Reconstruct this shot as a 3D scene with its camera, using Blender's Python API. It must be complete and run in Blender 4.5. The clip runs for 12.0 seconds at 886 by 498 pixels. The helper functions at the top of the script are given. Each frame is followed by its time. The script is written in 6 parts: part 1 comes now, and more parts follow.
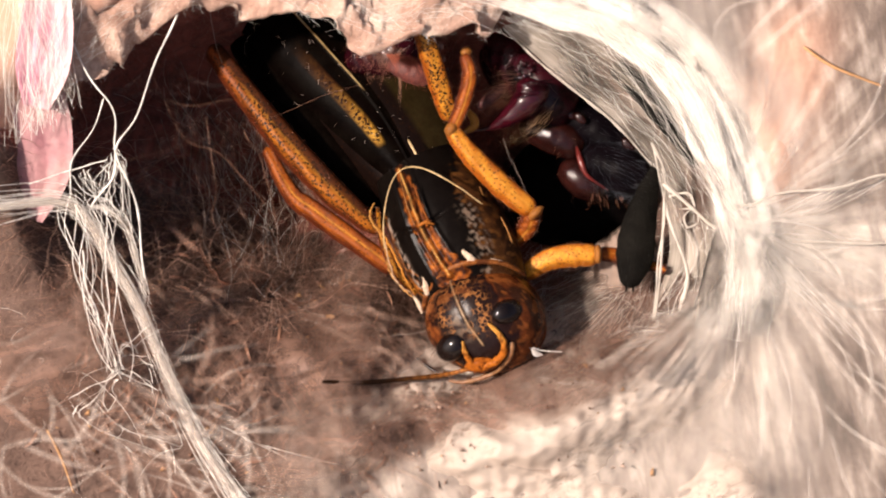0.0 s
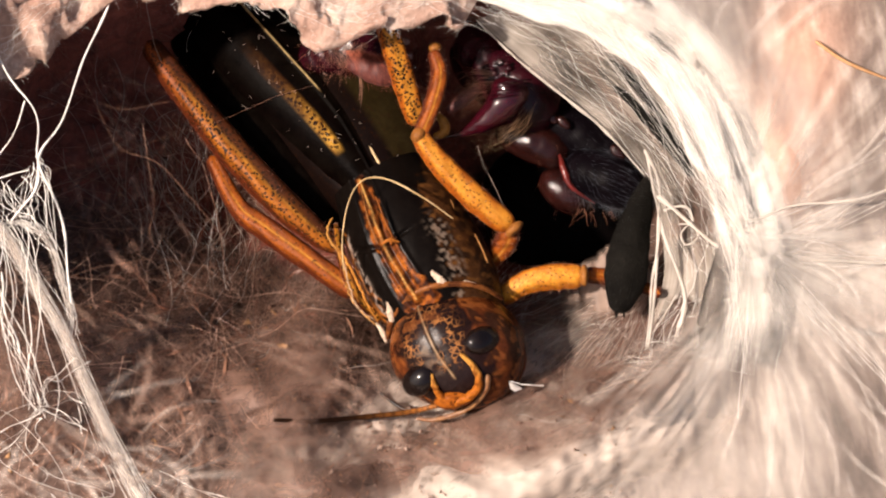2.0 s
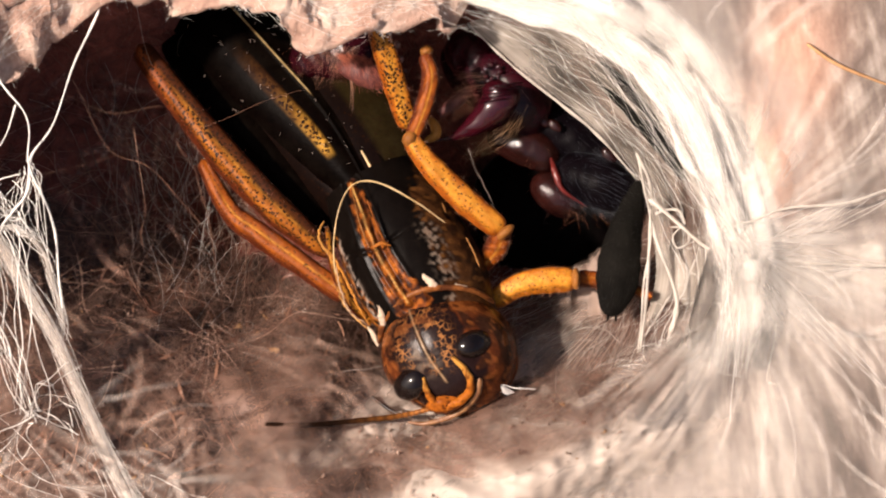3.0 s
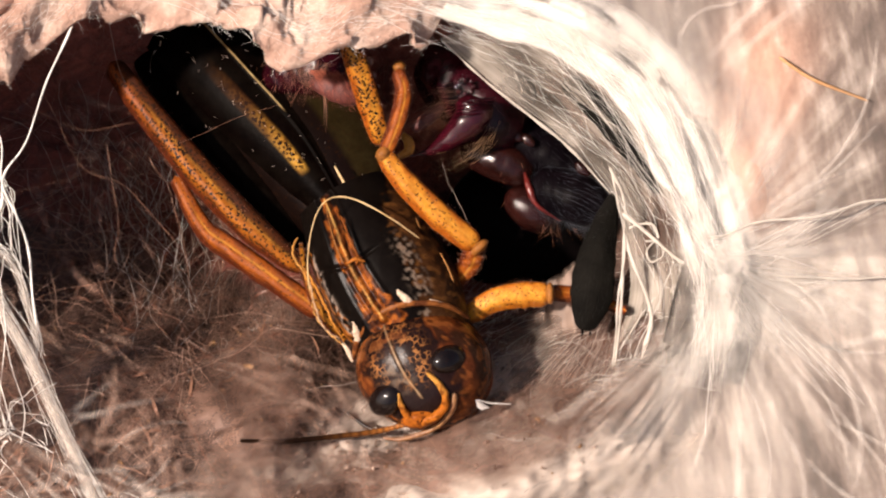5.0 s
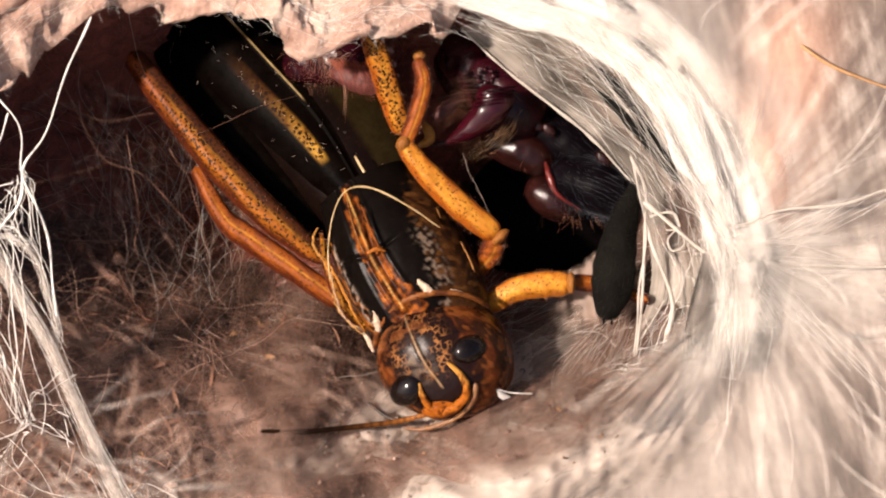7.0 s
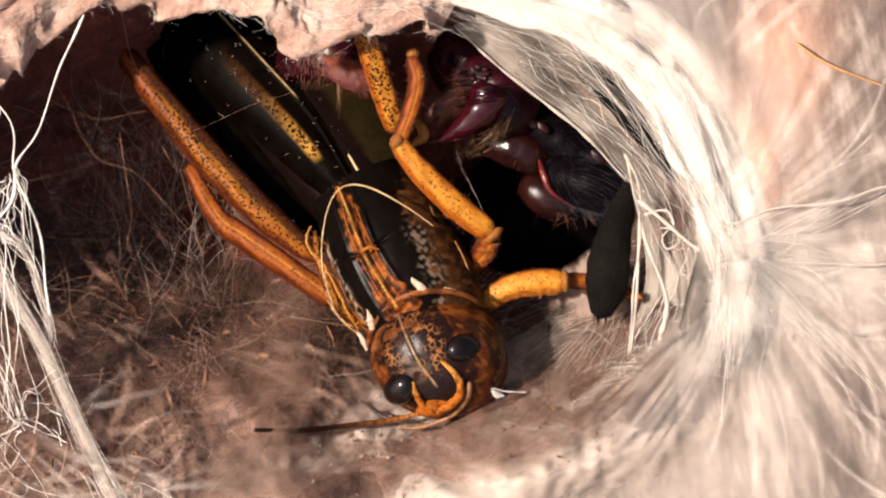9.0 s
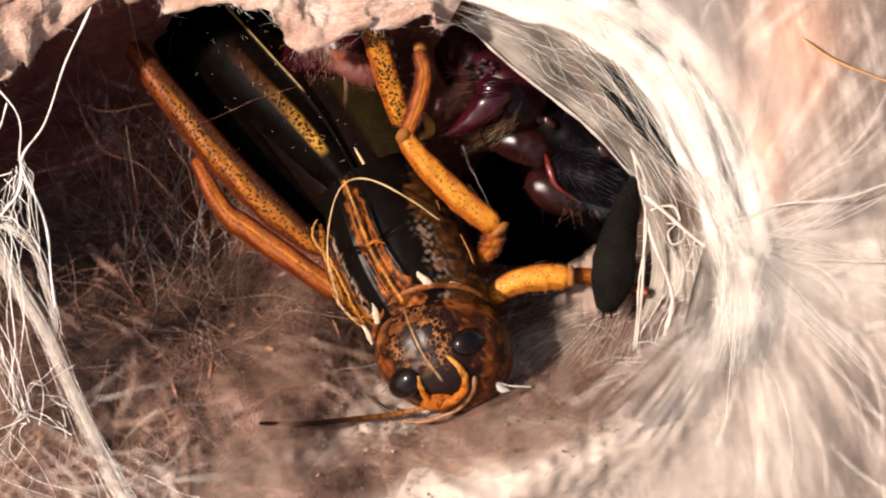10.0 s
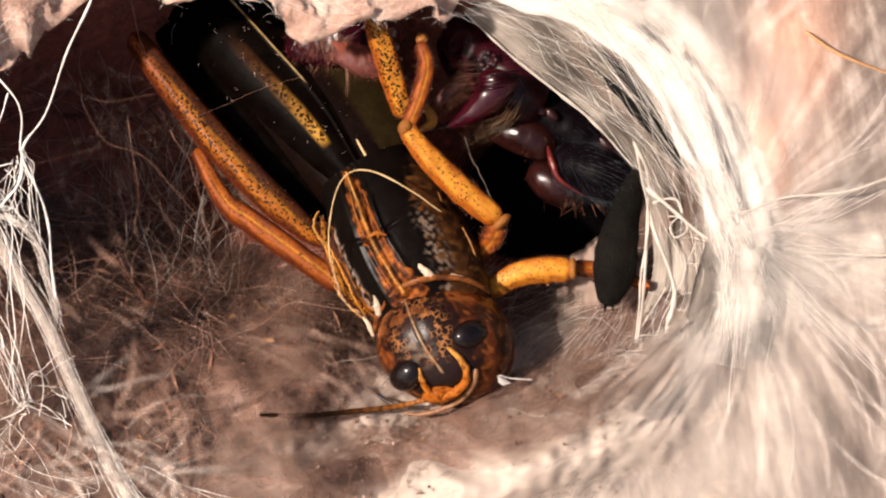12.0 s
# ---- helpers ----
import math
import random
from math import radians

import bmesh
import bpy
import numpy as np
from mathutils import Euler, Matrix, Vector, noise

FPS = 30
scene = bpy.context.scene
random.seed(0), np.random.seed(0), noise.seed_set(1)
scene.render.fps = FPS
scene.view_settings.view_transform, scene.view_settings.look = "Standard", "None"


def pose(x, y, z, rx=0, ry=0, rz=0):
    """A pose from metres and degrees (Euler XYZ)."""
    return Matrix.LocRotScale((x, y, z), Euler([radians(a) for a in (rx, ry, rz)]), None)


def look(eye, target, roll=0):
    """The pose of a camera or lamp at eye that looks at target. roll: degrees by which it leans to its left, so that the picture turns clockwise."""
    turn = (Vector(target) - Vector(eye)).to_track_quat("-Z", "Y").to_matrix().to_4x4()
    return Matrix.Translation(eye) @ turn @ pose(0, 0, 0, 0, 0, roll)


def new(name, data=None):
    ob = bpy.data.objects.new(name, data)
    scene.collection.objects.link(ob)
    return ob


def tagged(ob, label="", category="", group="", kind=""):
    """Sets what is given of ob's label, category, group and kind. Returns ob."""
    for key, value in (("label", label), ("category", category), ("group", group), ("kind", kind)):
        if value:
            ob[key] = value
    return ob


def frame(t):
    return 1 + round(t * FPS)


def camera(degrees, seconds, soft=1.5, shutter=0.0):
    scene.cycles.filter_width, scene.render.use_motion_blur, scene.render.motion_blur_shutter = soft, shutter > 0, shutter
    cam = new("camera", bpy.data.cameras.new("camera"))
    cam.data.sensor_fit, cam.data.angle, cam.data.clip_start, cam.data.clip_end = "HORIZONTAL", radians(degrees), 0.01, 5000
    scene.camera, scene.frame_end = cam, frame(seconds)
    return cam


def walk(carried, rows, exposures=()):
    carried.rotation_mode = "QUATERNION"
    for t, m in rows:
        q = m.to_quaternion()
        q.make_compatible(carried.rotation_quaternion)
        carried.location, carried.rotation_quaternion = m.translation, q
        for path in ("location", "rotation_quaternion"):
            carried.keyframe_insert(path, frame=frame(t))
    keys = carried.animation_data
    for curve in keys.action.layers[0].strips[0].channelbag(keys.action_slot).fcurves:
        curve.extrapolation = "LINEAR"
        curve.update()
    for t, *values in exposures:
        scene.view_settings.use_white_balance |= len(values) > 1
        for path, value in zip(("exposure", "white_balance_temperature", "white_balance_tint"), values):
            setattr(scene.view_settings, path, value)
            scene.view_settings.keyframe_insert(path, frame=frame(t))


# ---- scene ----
import itertools

# Coordinates below are in millimetres along the axes of the burrow's mouth:
# x across, y up the slope, z out of the hole. TILT lays these axes on the bank.
TILT = 35.0
MM = 0.001
BANK = Matrix.Rotation(radians(TILT), 4, "X")
BANK3 = np.array(BANK.to_3x3())

# ---- camera ----
cam = camera(16.0, 12.0, soft=2.2)
PATH = [
    (0, look((0.000000, -0.144593, 0.206500), (-0.002447, -0.001181, -0.000827), -0.64)),
    (0.5, look((0.000000, -0.136335, 0.194707), (-0.001683, -0.000439, -0.000307), -0.44)),
    (1, look((0.000000, -0.128012, 0.182821), (-0.001059, -0.000077, -0.000054), -0.18)),
    (1.5, look((0.000000, -0.127902, 0.182663), (-0.000299, 0.000158, 0.000111), -0.05)),
    (2, look((0.000000, -0.128056, 0.182883), (-0.000072, 0.000033, 0.000023), 0.03)),
    (2.5, look((0.000000, -0.127965, 0.182753), (0.000000, -0.000000, -0.000000), 0.00)),
    (3, look((0.000000, -0.127942, 0.182720), (0.000528, 0.000237, 0.000166), 0.15)),
    (3.2, look((0.000000, -0.128003, 0.182807), (0.000718, 0.000484, 0.000339), 0.03)),
    (4.8, look((0.000000, -0.128072, 0.182905), (0.002453, 0.001143, 0.000800), 0.50)),
    (5, look((0.000000, -0.127884, 0.182637), (0.002366, 0.001122, 0.000786), 0.48)),
    (5.5, look((0.000000, -0.127884, 0.182638), (0.001483, 0.000712, 0.000498), 0.11)),
    (6, look((0.000000, -0.127712, 0.182392), (0.001064, 0.000575, 0.000402), -0.12)),
    (6.5, look((0.000000, -0.127640, 0.182289), (0.000807, 0.000469, 0.000328), -0.29)),
    (7, look((0.000000, -0.127638, 0.182287), (0.000902, 0.000530, 0.000371), -0.22)),
    (7.2, look((0.000000, -0.127616, 0.182255), (0.000817, 0.000596, 0.000417), -0.23)),
    (8.8, look((0.000000, -0.127412, 0.181964), (0.001432, 0.000578, 0.000405), -0.14)),
    (9, look((0.000000, -0.127297, 0.181799), (0.001339, 0.000423, 0.000296), -0.10)),
    (9.5, look((0.000000, -0.127243, 0.181721), (0.000990, 0.000221, 0.000155), 0.03)),
    (10, look((0.000000, -0.127302, 0.181806), (0.000928, 0.000093, 0.000065), 0.06)),
    (10.5, look((0.000000, -0.127129, 0.181560), (0.001344, 0.000046, 0.000032), 0.08)),
    (11, look((0.000000, -0.126998, 0.181372), (0.001123, -0.000090, -0.000063), -0.10)),
    (11.5, look((0.000000, -0.127070, 0.181475), (0.000963, -0.000290, -0.000203), 0.01)),
    (12, look((0.000000, -0.126967, 0.181327), (0.000814, -0.000368, -0.000258), 0.25)),
]

walk(cam, PATH, exposures=[(0, 0.66, 6700, 14), (12, 0.66, 6700, 14)])

# ---- light ----
SUN_FROM = BANK.to_3x3() @ Vector((-0.6, 0.1, 0.78)).normalized()
world = bpy.data.worlds.new("sky")
scene.world = world
world.use_nodes = True
sky = world.node_tree.nodes.new("ShaderNodeTexSky")
sky.sky_type = "NISHITA"
sky.sun_disc = False
sky.air_density = 0.7
sky.dust_density = 4.0
sky.ozone_density = 0.4
sky.sun_elevation = math.asin(SUN_FROM.z)
sky.sun_rotation = math.atan2(SUN_FROM.x, SUN_FROM.y)
back = world.node_tree.nodes["Background"]
world.node_tree.links.new(sky.outputs[0], back.inputs[0])
back.inputs[1].default_value = 0.08
sun = new("sun", bpy.data.lights.new("sun", "SUN"))
sun.data.energy = 5.2
sun.data.angle = radians(3.0)
sun.data.color = (1.0, 0.88, 0.78)
sun.matrix_world = look(SUN_FROM, (0, 0, 0))


# ---- materials ----
def nodes_of(name):
    m = bpy.data.materials.new(name)
    m.use_nodes = True
    nt = m.node_tree
    return m, nt, nt.nodes["Principled BSDF"], nt.nodes["Material Output"]


def coords(nt, scale, stretch=(1, 1, 1)):
    tc = nt.nodes.new("ShaderNodeTexCoord")
    mp = nt.nodes.new("ShaderNodeMapping")
    mp.inputs["Scale"].default_value = [scale * 1000 * s for s in stretch]
    nt.links.new(tc.outputs["Object"], mp.inputs[0])
    return mp.outputs[0]


def noise_at(nt, co, detail=6, rough=0.6, distort=0.0, scale=1.0):
    n = nt.nodes.new("ShaderNodeTexNoise")
    n.inputs["Scale"].default_value = scale
    n.inputs["Detail"].default_value = detail
    n.inputs["Roughness"].default_value = rough
    n.inputs["Distortion"].default_value = distort
    nt.links.new(co, n.inputs["Vector"])
    return n.outputs["Fac"]


def ramp(nt, fac, stops):
    r = nt.nodes.new("ShaderNodeValToRGB")
    el = r.color_ramp.elements
    while len(el) < len(stops):
        el.new(0.5)
    for e, (p, col) in zip(el, stops):
        e.position, e.color = p, (*col, 1)
    nt.links.new(fac, r.inputs[0])
    return r.outputs[0]


def mix(nt, fac, a, b, kind="MIX"):
    m = nt.nodes.new("ShaderNodeMix")
    m.data_type, m.blend_type = "RGBA", kind
    for sock, v in ((m.inputs[0], fac), (m.inputs[6], a), (m.inputs[7], b)):
        if isinstance(v, bpy.types.NodeSocket):
            nt.links.new(v, sock)
        else:
            sock.default_value = v if isinstance(v, float) else (*v, 1)
    return m.outputs[2]


def bump(nt, shader, height, strength, dist_mm):
    b = nt.nodes.new("ShaderNodeBump")
    b.inputs["Strength"].default_value = strength
    b.inputs["Distance"].default_value = dist_mm * MM
    nt.links.new(height, b.inputs["Height"])
    nt.links.new(b.outputs[0], shader.inputs["Normal"])


def mottled(name, stops, scale, rough=0.6, relief=0.3, depth=0.1, fine=6.0, spec=0.5, coat=0.0):
    """Two scales of noise in the colour, fine relief."""
    m, nt, sh, _ = nodes_of(name)
    a = noise_at(nt, coords(nt, scale), 5)
    b = noise_at(nt, coords(nt, scale * fine), 6)
    base = ramp(nt, a, stops)
    grain = ramp(nt, b, [(0.3, (0.45, 0.45, 0.45)), (0.7, (1, 1, 1))])
    nt.links.new(mix(nt, 0.6, base, grain, "MULTIPLY"), sh.inputs["Base Color"])
    sh.inputs["Roughness"].default_value = rough
    sh.inputs["Specular IOR Level"].default_value = spec
    sh.inputs["Coat Weight"].default_value = coat
    sh.inputs["Coat Roughness"].default_value = 0.12
    bump(nt, sh, b, relief, depth)
    return m


def painted(name, rough, spots=0.0, spot_scale=2.6, spot_col=(0.012, 0.0045, 0.002), coat=0.3, grain=0.35, relief=0.3, bump_scale=5.0, net=False, spec=0.3, blotchy=0.8):
    """Cuticle: the pattern is carried by the mesh, dots and grain by noise."""
    m, nt, sh, _ = nodes_of(name)
    at = nt.nodes.new("ShaderNodeAttribute")
    at.attribute_name = "pattern"
    co = coords(nt, 1.0)
    n = noise_at(nt, co, 6, 0.65, 0.0, 3.2)
    col = mix(nt, grain, at.outputs["Color"], ramp(nt, n, [(0.32, (0.25, 0.2, 0.16)), (0.62, (1, 1, 1))]), "MULTIPLY")
    blotch = noise_at(nt, co, 4, 0.6, 0.4, 0.85)
    col = mix(nt, blotchy, col, ramp(nt, blotch, [(0.34, (0.34, 0.22, 0.16)), (0.5, (0.85, 0.8, 0.75)), (0.62, (1, 1, 1))]), "MULTIPLY")
    h = noise_at(nt, co, 4, 0.6, 0.0, bump_scale)
    if spots:
        v = nt.nodes.new("ShaderNodeTexVoronoi")
        v.inputs["Scale"].default_value = spot_scale
        shake = nt.nodes.new("ShaderNodeTexNoise")
        shake.inputs["Scale"].default_value = 4.5
        nt.links.new(co, shake.inputs["Vector"])
        nt.links.new(mix(nt, 0.22, co, shake.outputs["Color"], "ADD"), v.inputs["Vector"])
        patch = noise_at(nt, co, 2, 0.5, 0.0, 0.5)
        th = nt.nodes.new("ShaderNodeMath")
        th.operation = "MULTIPLY_ADD"
        nt.links.new(patch, th.inputs[0])
        th.inputs[1].default_value = spots * 0.8
        th.inputs[2].default_value = spots * 0.6
        lt = nt.nodes.new("ShaderNodeMath")
        lt.operation = "LESS_THAN"
        nt.links.new(v.outputs["Distance"], lt.inputs[0])
        nt.links.new(th.outputs[0], lt.inputs[1])
        am = nt.nodes.new("ShaderNodeMath")
        am.operation = "MULTIPLY"
        nt.links.new(lt.outputs[0], am.inputs[0])
        nt.links.new(at.outputs["Alpha"], am.inputs[1])
        col = mix(nt, am.outputs[0], col, spot_col)
    if net:
        cell = nt.nodes.new("ShaderNodeTexVoronoi")
        cell.feature = "DISTANCE_TO_EDGE"
        cell.inputs["Scale"].default_value = 2.6
        warp = mix(nt, 0.12, co, nt.nodes.new("ShaderNodeTexNoise").outputs["Color"], "ADD")
        nt.links.new(warp, cell.inputs["Vector"])
        line = nt.nodes.new("ShaderNodeMapRange")
        line.inputs[1].default_value, line.inputs[2].default_value = 0.04, 0.13
        line.inputs[3].default_value, line.inputs[4].default_value = 1.0, 0.0
        nt.links.new(cell.outputs["Distance"], line.inputs[0])
        gap = nt.nodes.new("ShaderNodeMapRange")
        gap.inputs[1].default_value, gap.inputs[2].default_value = 0.44, 0.56
        nt.links.new(noise_at(nt, co, 3, 0.5, 0.0, 1.7), gap.inputs[0])
        both = nt.nodes.new("ShaderNodeMath")
        both.operation = "MULTIPLY"
        nt.links.new(line.outputs[0], both.inputs[0])
        nt.links.new(gap.outputs[0], both.inputs[1])
        lit = nt.nodes.new("ShaderNodeMath")
        lit.operation = "MULTIPLY"
        nt.links.new(both.outputs[0], lit.inputs[0])
        nt.links.new(at.outputs["Alpha"], lit.inputs[1])
        col = mix(nt, math_node(nt, "MULTIPLY", lit.outputs[0], 0.75), col, (0.3, 0.12, 0.035))
    nt.links.new(col, sh.inputs["Base Color"])
    sh.inputs["Roughness"].default_value = rough
    sh.inputs["Specular IOR Level"].default_value = spec
    sh.inputs["Coat Weight"].default_value = coat
    sh.inputs["Coat Roughness"].default_value = 0.1
    bump(nt, sh, h, relief, 0.08)
    return m


def silk(name, col, through_light=0.35, rough=0.45):
    m, nt, sh, out = nodes_of(name)
    n = noise_at(nt, coords(nt, 0.35), 3)
    tint = ramp(nt, n, [(0.3, tuple(c * 0.75 for c in col)), (0.7, col)])
    nt.links.new(tint, sh.inputs["Base Color"])
    sh.inputs["Roughness"].default_value = rough
    tr = nt.nodes.new("ShaderNodeBsdfTranslucent")
    nt.links.new(tint, tr.inputs[0])
    mx = nt.nodes.new("ShaderNodeMixShader")
    mx.inputs[0].default_value = through_light
    nt.links.new(sh.outputs[0], mx.inputs[1])
    nt.links.new(tr.outputs[0], mx.inputs[2])
    nt.links.new(mx.outputs[0], out.inputs[0])
    return m


def wisps(nt, vec, sizes, seed=0.0, thin=0.14):
    """Thin bright lines like threads: ridges of stretched noise in several directions, 0 to 1."""
    best = None
    for i, (a, b, turn) in enumerate(sizes):
        mp = nt.nodes.new("ShaderNodeMapping")
        mp.inputs["Location"].default_value = (seed + 3.7 * i, 1.9 * i, 0.6 * i)
        mp.inputs["Scale"].default_value = (a, b, (a + b) / 2)
        turned = nt.nodes.new("ShaderNodeMapping")
        turned.inputs["Rotation"].default_value = (0, 0, radians(turn))
        nt.links.new(vec, turned.inputs[0])
        nt.links.new(turned.outputs[0], mp.inputs[0])
        n = noise_at(nt, mp.outputs[0], 2, 0.5, 0.9)
        off = nt.nodes.new("ShaderNodeMath")
        off.operation = "SUBTRACT"
        nt.links.new(n, off.inputs[0])
        off.inputs[1].default_value = 0.5
        ab = nt.nodes.new("ShaderNodeMath")
        ab.operation = "ABSOLUTE"
        nt.links.new(off.outputs[0], ab.inputs[0])
        r = nt.nodes.new("ShaderNodeMapRange")
        r.interpolation_type = "SMOOTHSTEP"
        r.inputs[1].default_value, r.inputs[2].default_value = 0.0, thin
        r.inputs[3].default_value, r.inputs[4].default_value = 1.0, 0.0
        nt.links.new(ab.outputs[0], r.inputs[0])
        if best is None:
            best = r.outputs[0]
        else:
            m = nt.nodes.new("ShaderNodeMath")
            m.operation = "MAXIMUM"
            nt.links.new(best, m.inputs[0])
            nt.links.new(r.outputs[0], m.inputs[1])
            best = m.outputs[0]
    return best


def math_node(nt, kind, a, b):
    m = nt.nodes.new("ShaderNodeMath")
    m.operation = kind
    for sock, v in ((m.inputs[0], a), (m.inputs[1], b)):
        if isinstance(v, bpy.types.NodeSocket):
            nt.links.new(v, sock)
        else:
            sock.default_value = v
    return m.outputs[0]


def veil(name, col, along, across, low, high, most=0.9, streaks=1.0, stray=1.0, clump=0.8):
    """A sheet of matted silk: streaks with gaps between them."""
    m, nt, sh, out = nodes_of(name)
    uv = nt.nodes.new("ShaderNodeUVMap")
    mp = nt.nodes.new("ShaderNodeMapping")
    mp.inputs["Scale"].default_value = (along, across, 1)
    nt.links.new(uv.outputs[0], mp.inputs[0])
    n = noise_at(nt, mp.outputs[0], 7, 0.65, 0.6)
    big = noise_at(nt, coords(nt, 0.16), 3, 0.5)
    mul = nt.nodes.new("ShaderNodeMath")
    mul.operation = "MULTIPLY_ADD"
    nt.links.new(big, mul.inputs[0])
    mul.inputs[1].default_value = clump
    mul.inputs[2].default_value = -clump / 2
    add = nt.nodes.new("ShaderNodeMath")
    nt.links.new(n, add.inputs[0])
    nt.links.new(mul.outputs[0], add.inputs[1])
    a = nt.nodes.new("ShaderNodeMapRange")
    a.inputs[1].default_value, a.inputs[2].default_value = low, high
    a.inputs[3].default_value, a.inputs[4].default_value = 0.0, most
    nt.links.new(add.outputs[0], a.inputs[0])
    lines = wisps(nt, mp.outputs[0], [(0.4, 1.6, 0), (0.5, 3.0, 3), (0.6, 2.4, -4)], 0.0, 0.2)
    free = wisps(nt, coords(nt, 1.0), [(0.12, 0.9, 25), (0.15, 1.1, 80), (0.12, 1.0, 140)], 2.0)
    web = math_node(nt, "MULTIPLY", math_node(nt, "MAXIMUM", math_node(nt, "MULTIPLY", lines, streaks), math_node(nt, "MULTIPLY", free, stray)), math_node(nt, "ADD", big, 0.05))
    whole = nt.nodes.new("ShaderNodeAttribute")
    whole.attribute_name = "pattern"
    alpha = math_node(nt, "MULTIPLY", math_node(nt, "MINIMUM", math_node(nt, "ADD", a.outputs[0], web), 0.97), whole.outputs["Fac"])
    sh.inputs["Base Color"].default_value = (*col, 1)
    sh.inputs["Roughness"].default_value = 0.6
    bump(nt, sh, n, 0.2, 0.2)
    tr = nt.nodes.new("ShaderNodeBsdfTranslucent")
    tr.inputs[0].default_value = (*col, 1)
    mx = nt.nodes.new("ShaderNodeMixShader")
    mx.inputs[0].default_value = 0.35
    nt.links.new(sh.outputs[0], mx.inputs[1])
    nt.links.new(tr.outputs[0], mx.inputs[2])
    clear = nt.nodes.new("ShaderNodeBsdfTransparent")
    fin = nt.nodes.new("ShaderNodeMixShader")
    nt.links.new(alpha, fin.inputs[0])
    nt.links.new(clear.outputs[0], fin.inputs[1])
    nt.links.new(mx.outputs[0], fin.inputs[2])
    nt.links.new(fin.outputs[0], out.inputs[0])
    return m


def gauze(name, col, most):
    """Loose silk seen as a soft streak: dense along its middle, gone at its edges and ends."""
    m, nt, sh, out = nodes_of(name)
    uv = nt.nodes.new("ShaderNodeUVMap")
    xy = nt.nodes.new("ShaderNodeSeparateXYZ")
    nt.links.new(uv.outputs[0], xy.inputs[0])

    def hump(v):
        return math_node(nt, "MULTIPLY", math_node(nt, "MULTIPLY", v, math_node(nt, "SUBTRACT", 1.0, v)), 4.0)

    thick = math_node(nt, "POWER", hump(xy.outputs[1]), 1.6)
    uneven = ramp(nt, noise_at(nt, coords(nt, 0.4), 3, 0.5, 0.5), [(0.3, (0.4, 0.4, 0.4)), (0.65, (1, 1, 1))])
    alpha = math_node(nt, "MULTIPLY", math_node(nt, "MULTIPLY", thick, math_node(nt, "POWER", hump(xy.outputs[0]), 0.6)), math_node(nt, "MULTIPLY", uneven, most))
    sh.inputs["Base Color"].default_value = (*col, 1)
    sh.inputs["Roughness"].default_value = 0.7
    tr = nt.nodes.new("ShaderNodeBsdfTranslucent")
    tr.inputs[0].default_value = (*col, 1)
    body = nt.nodes.new("ShaderNodeMixShader")
    body.inputs[0].default_value = 0.3
    nt.links.new(sh.outputs[0], body.inputs[1])
    nt.links.new(tr.outputs[0], body.inputs[2])
    clear = nt.nodes.new("ShaderNodeBsdfTransparent")
    fin = nt.nodes.new("ShaderNodeMixShader")
    nt.links.new(alpha, fin.inputs[0])
    nt.links.new(clear.outputs[0], fin.inputs[1])
    nt.links.new(body.outputs[0], fin.inputs[2])
    nt.links.new(fin.outputs[0], out.inputs[0])
    return m


BROWN_GAUZE = gauze("brown_gauze", (0.42, 0.23, 0.16), 0.6)
DUSTY_GAUZE = gauze("dusty_gauze", (0.42, 0.27, 0.2), 0.42)
PALE_GAUZE = gauze("pale_gauze", (0.66, 0.57, 0.49), 0.32)
SOFT_GAUZE = gauze("soft_gauze", (0.86, 0.79, 0.7), 0.28)
WHITE_GAUZE = gauze("white_gauze", (0.9, 0.84, 0.76), 0.8)
THREAD_SILK = silk("cream_silk", (0.66, 0.6, 0.52), 0.3)
WHITE_SILK = silk("white_silk", (0.95, 0.91, 0.84), 0.22)
COLLAR_SILK = silk("collar_silk", (0.82, 0.76, 0.68), 0.3, 0.7)
BANK_SILK = silk("bank_silk", (0.76, 0.69, 0.6), 0.25)
BROWN_SILK = silk("brown_silk", (0.32, 0.16, 0.1), 0.25)
RED_SILK = silk("reddish_silk", (0.22, 0.085, 0.05), 0.25)
FLOOR_SILK = silk("dusty_silk", (0.37, 0.215, 0.155), 0.3)
WARM_SILK = silk("warm_silk", (0.6, 0.38, 0.28), 0.3)
GREY_SILK = silk("grey_silk", (0.5, 0.4, 0.34), 0.3)
SILK_SHEET = veil("silk_sheet", (0.8, 0.74, 0.66), 0.7, 5.0, 0.42, 0.95, 0.75, 0.28, 0.2, clump=0.5)
SILL = veil("silk_sill", (0.4, 0.29, 0.23), 2.0, 7.0, 0.15, 0.5, 0.9, 0.3, 0.9, clump=0.5)
LINING = veil("silk_lining", (0.53, 0.465, 0.39), 1.1, 10.0, 0.34, 0.75, 0.8, 0.4, 0.2, clump=0.6)
PALE_FELT = veil("pale_felt", (0.59, 0.49, 0.41), 3.0, 12.0, 0.18, 0.58, 0.9, 0.3, 0.8, clump=0.5)
FELT = veil("floor_felt", (0.25, 0.145, 0.105), 5.0, 9.0, 0.38, 0.72, 0.65, 0.25, 0.5, clump=0.5)
STRAW = mottled("straw", [(0.3, (0.35, 0.17, 0.06)), (0.7, (0.55, 0.3, 0.13))], 1.0, 0.6)
PETAL = mottled("petal", [(0.35, (0.58, 0.24, 0.31)), (0.52, (0.68, 0.4, 0.43)), (0.68, (0.78, 0.62, 0.58))], 0.22, 0.55, 0.3, 0.1)
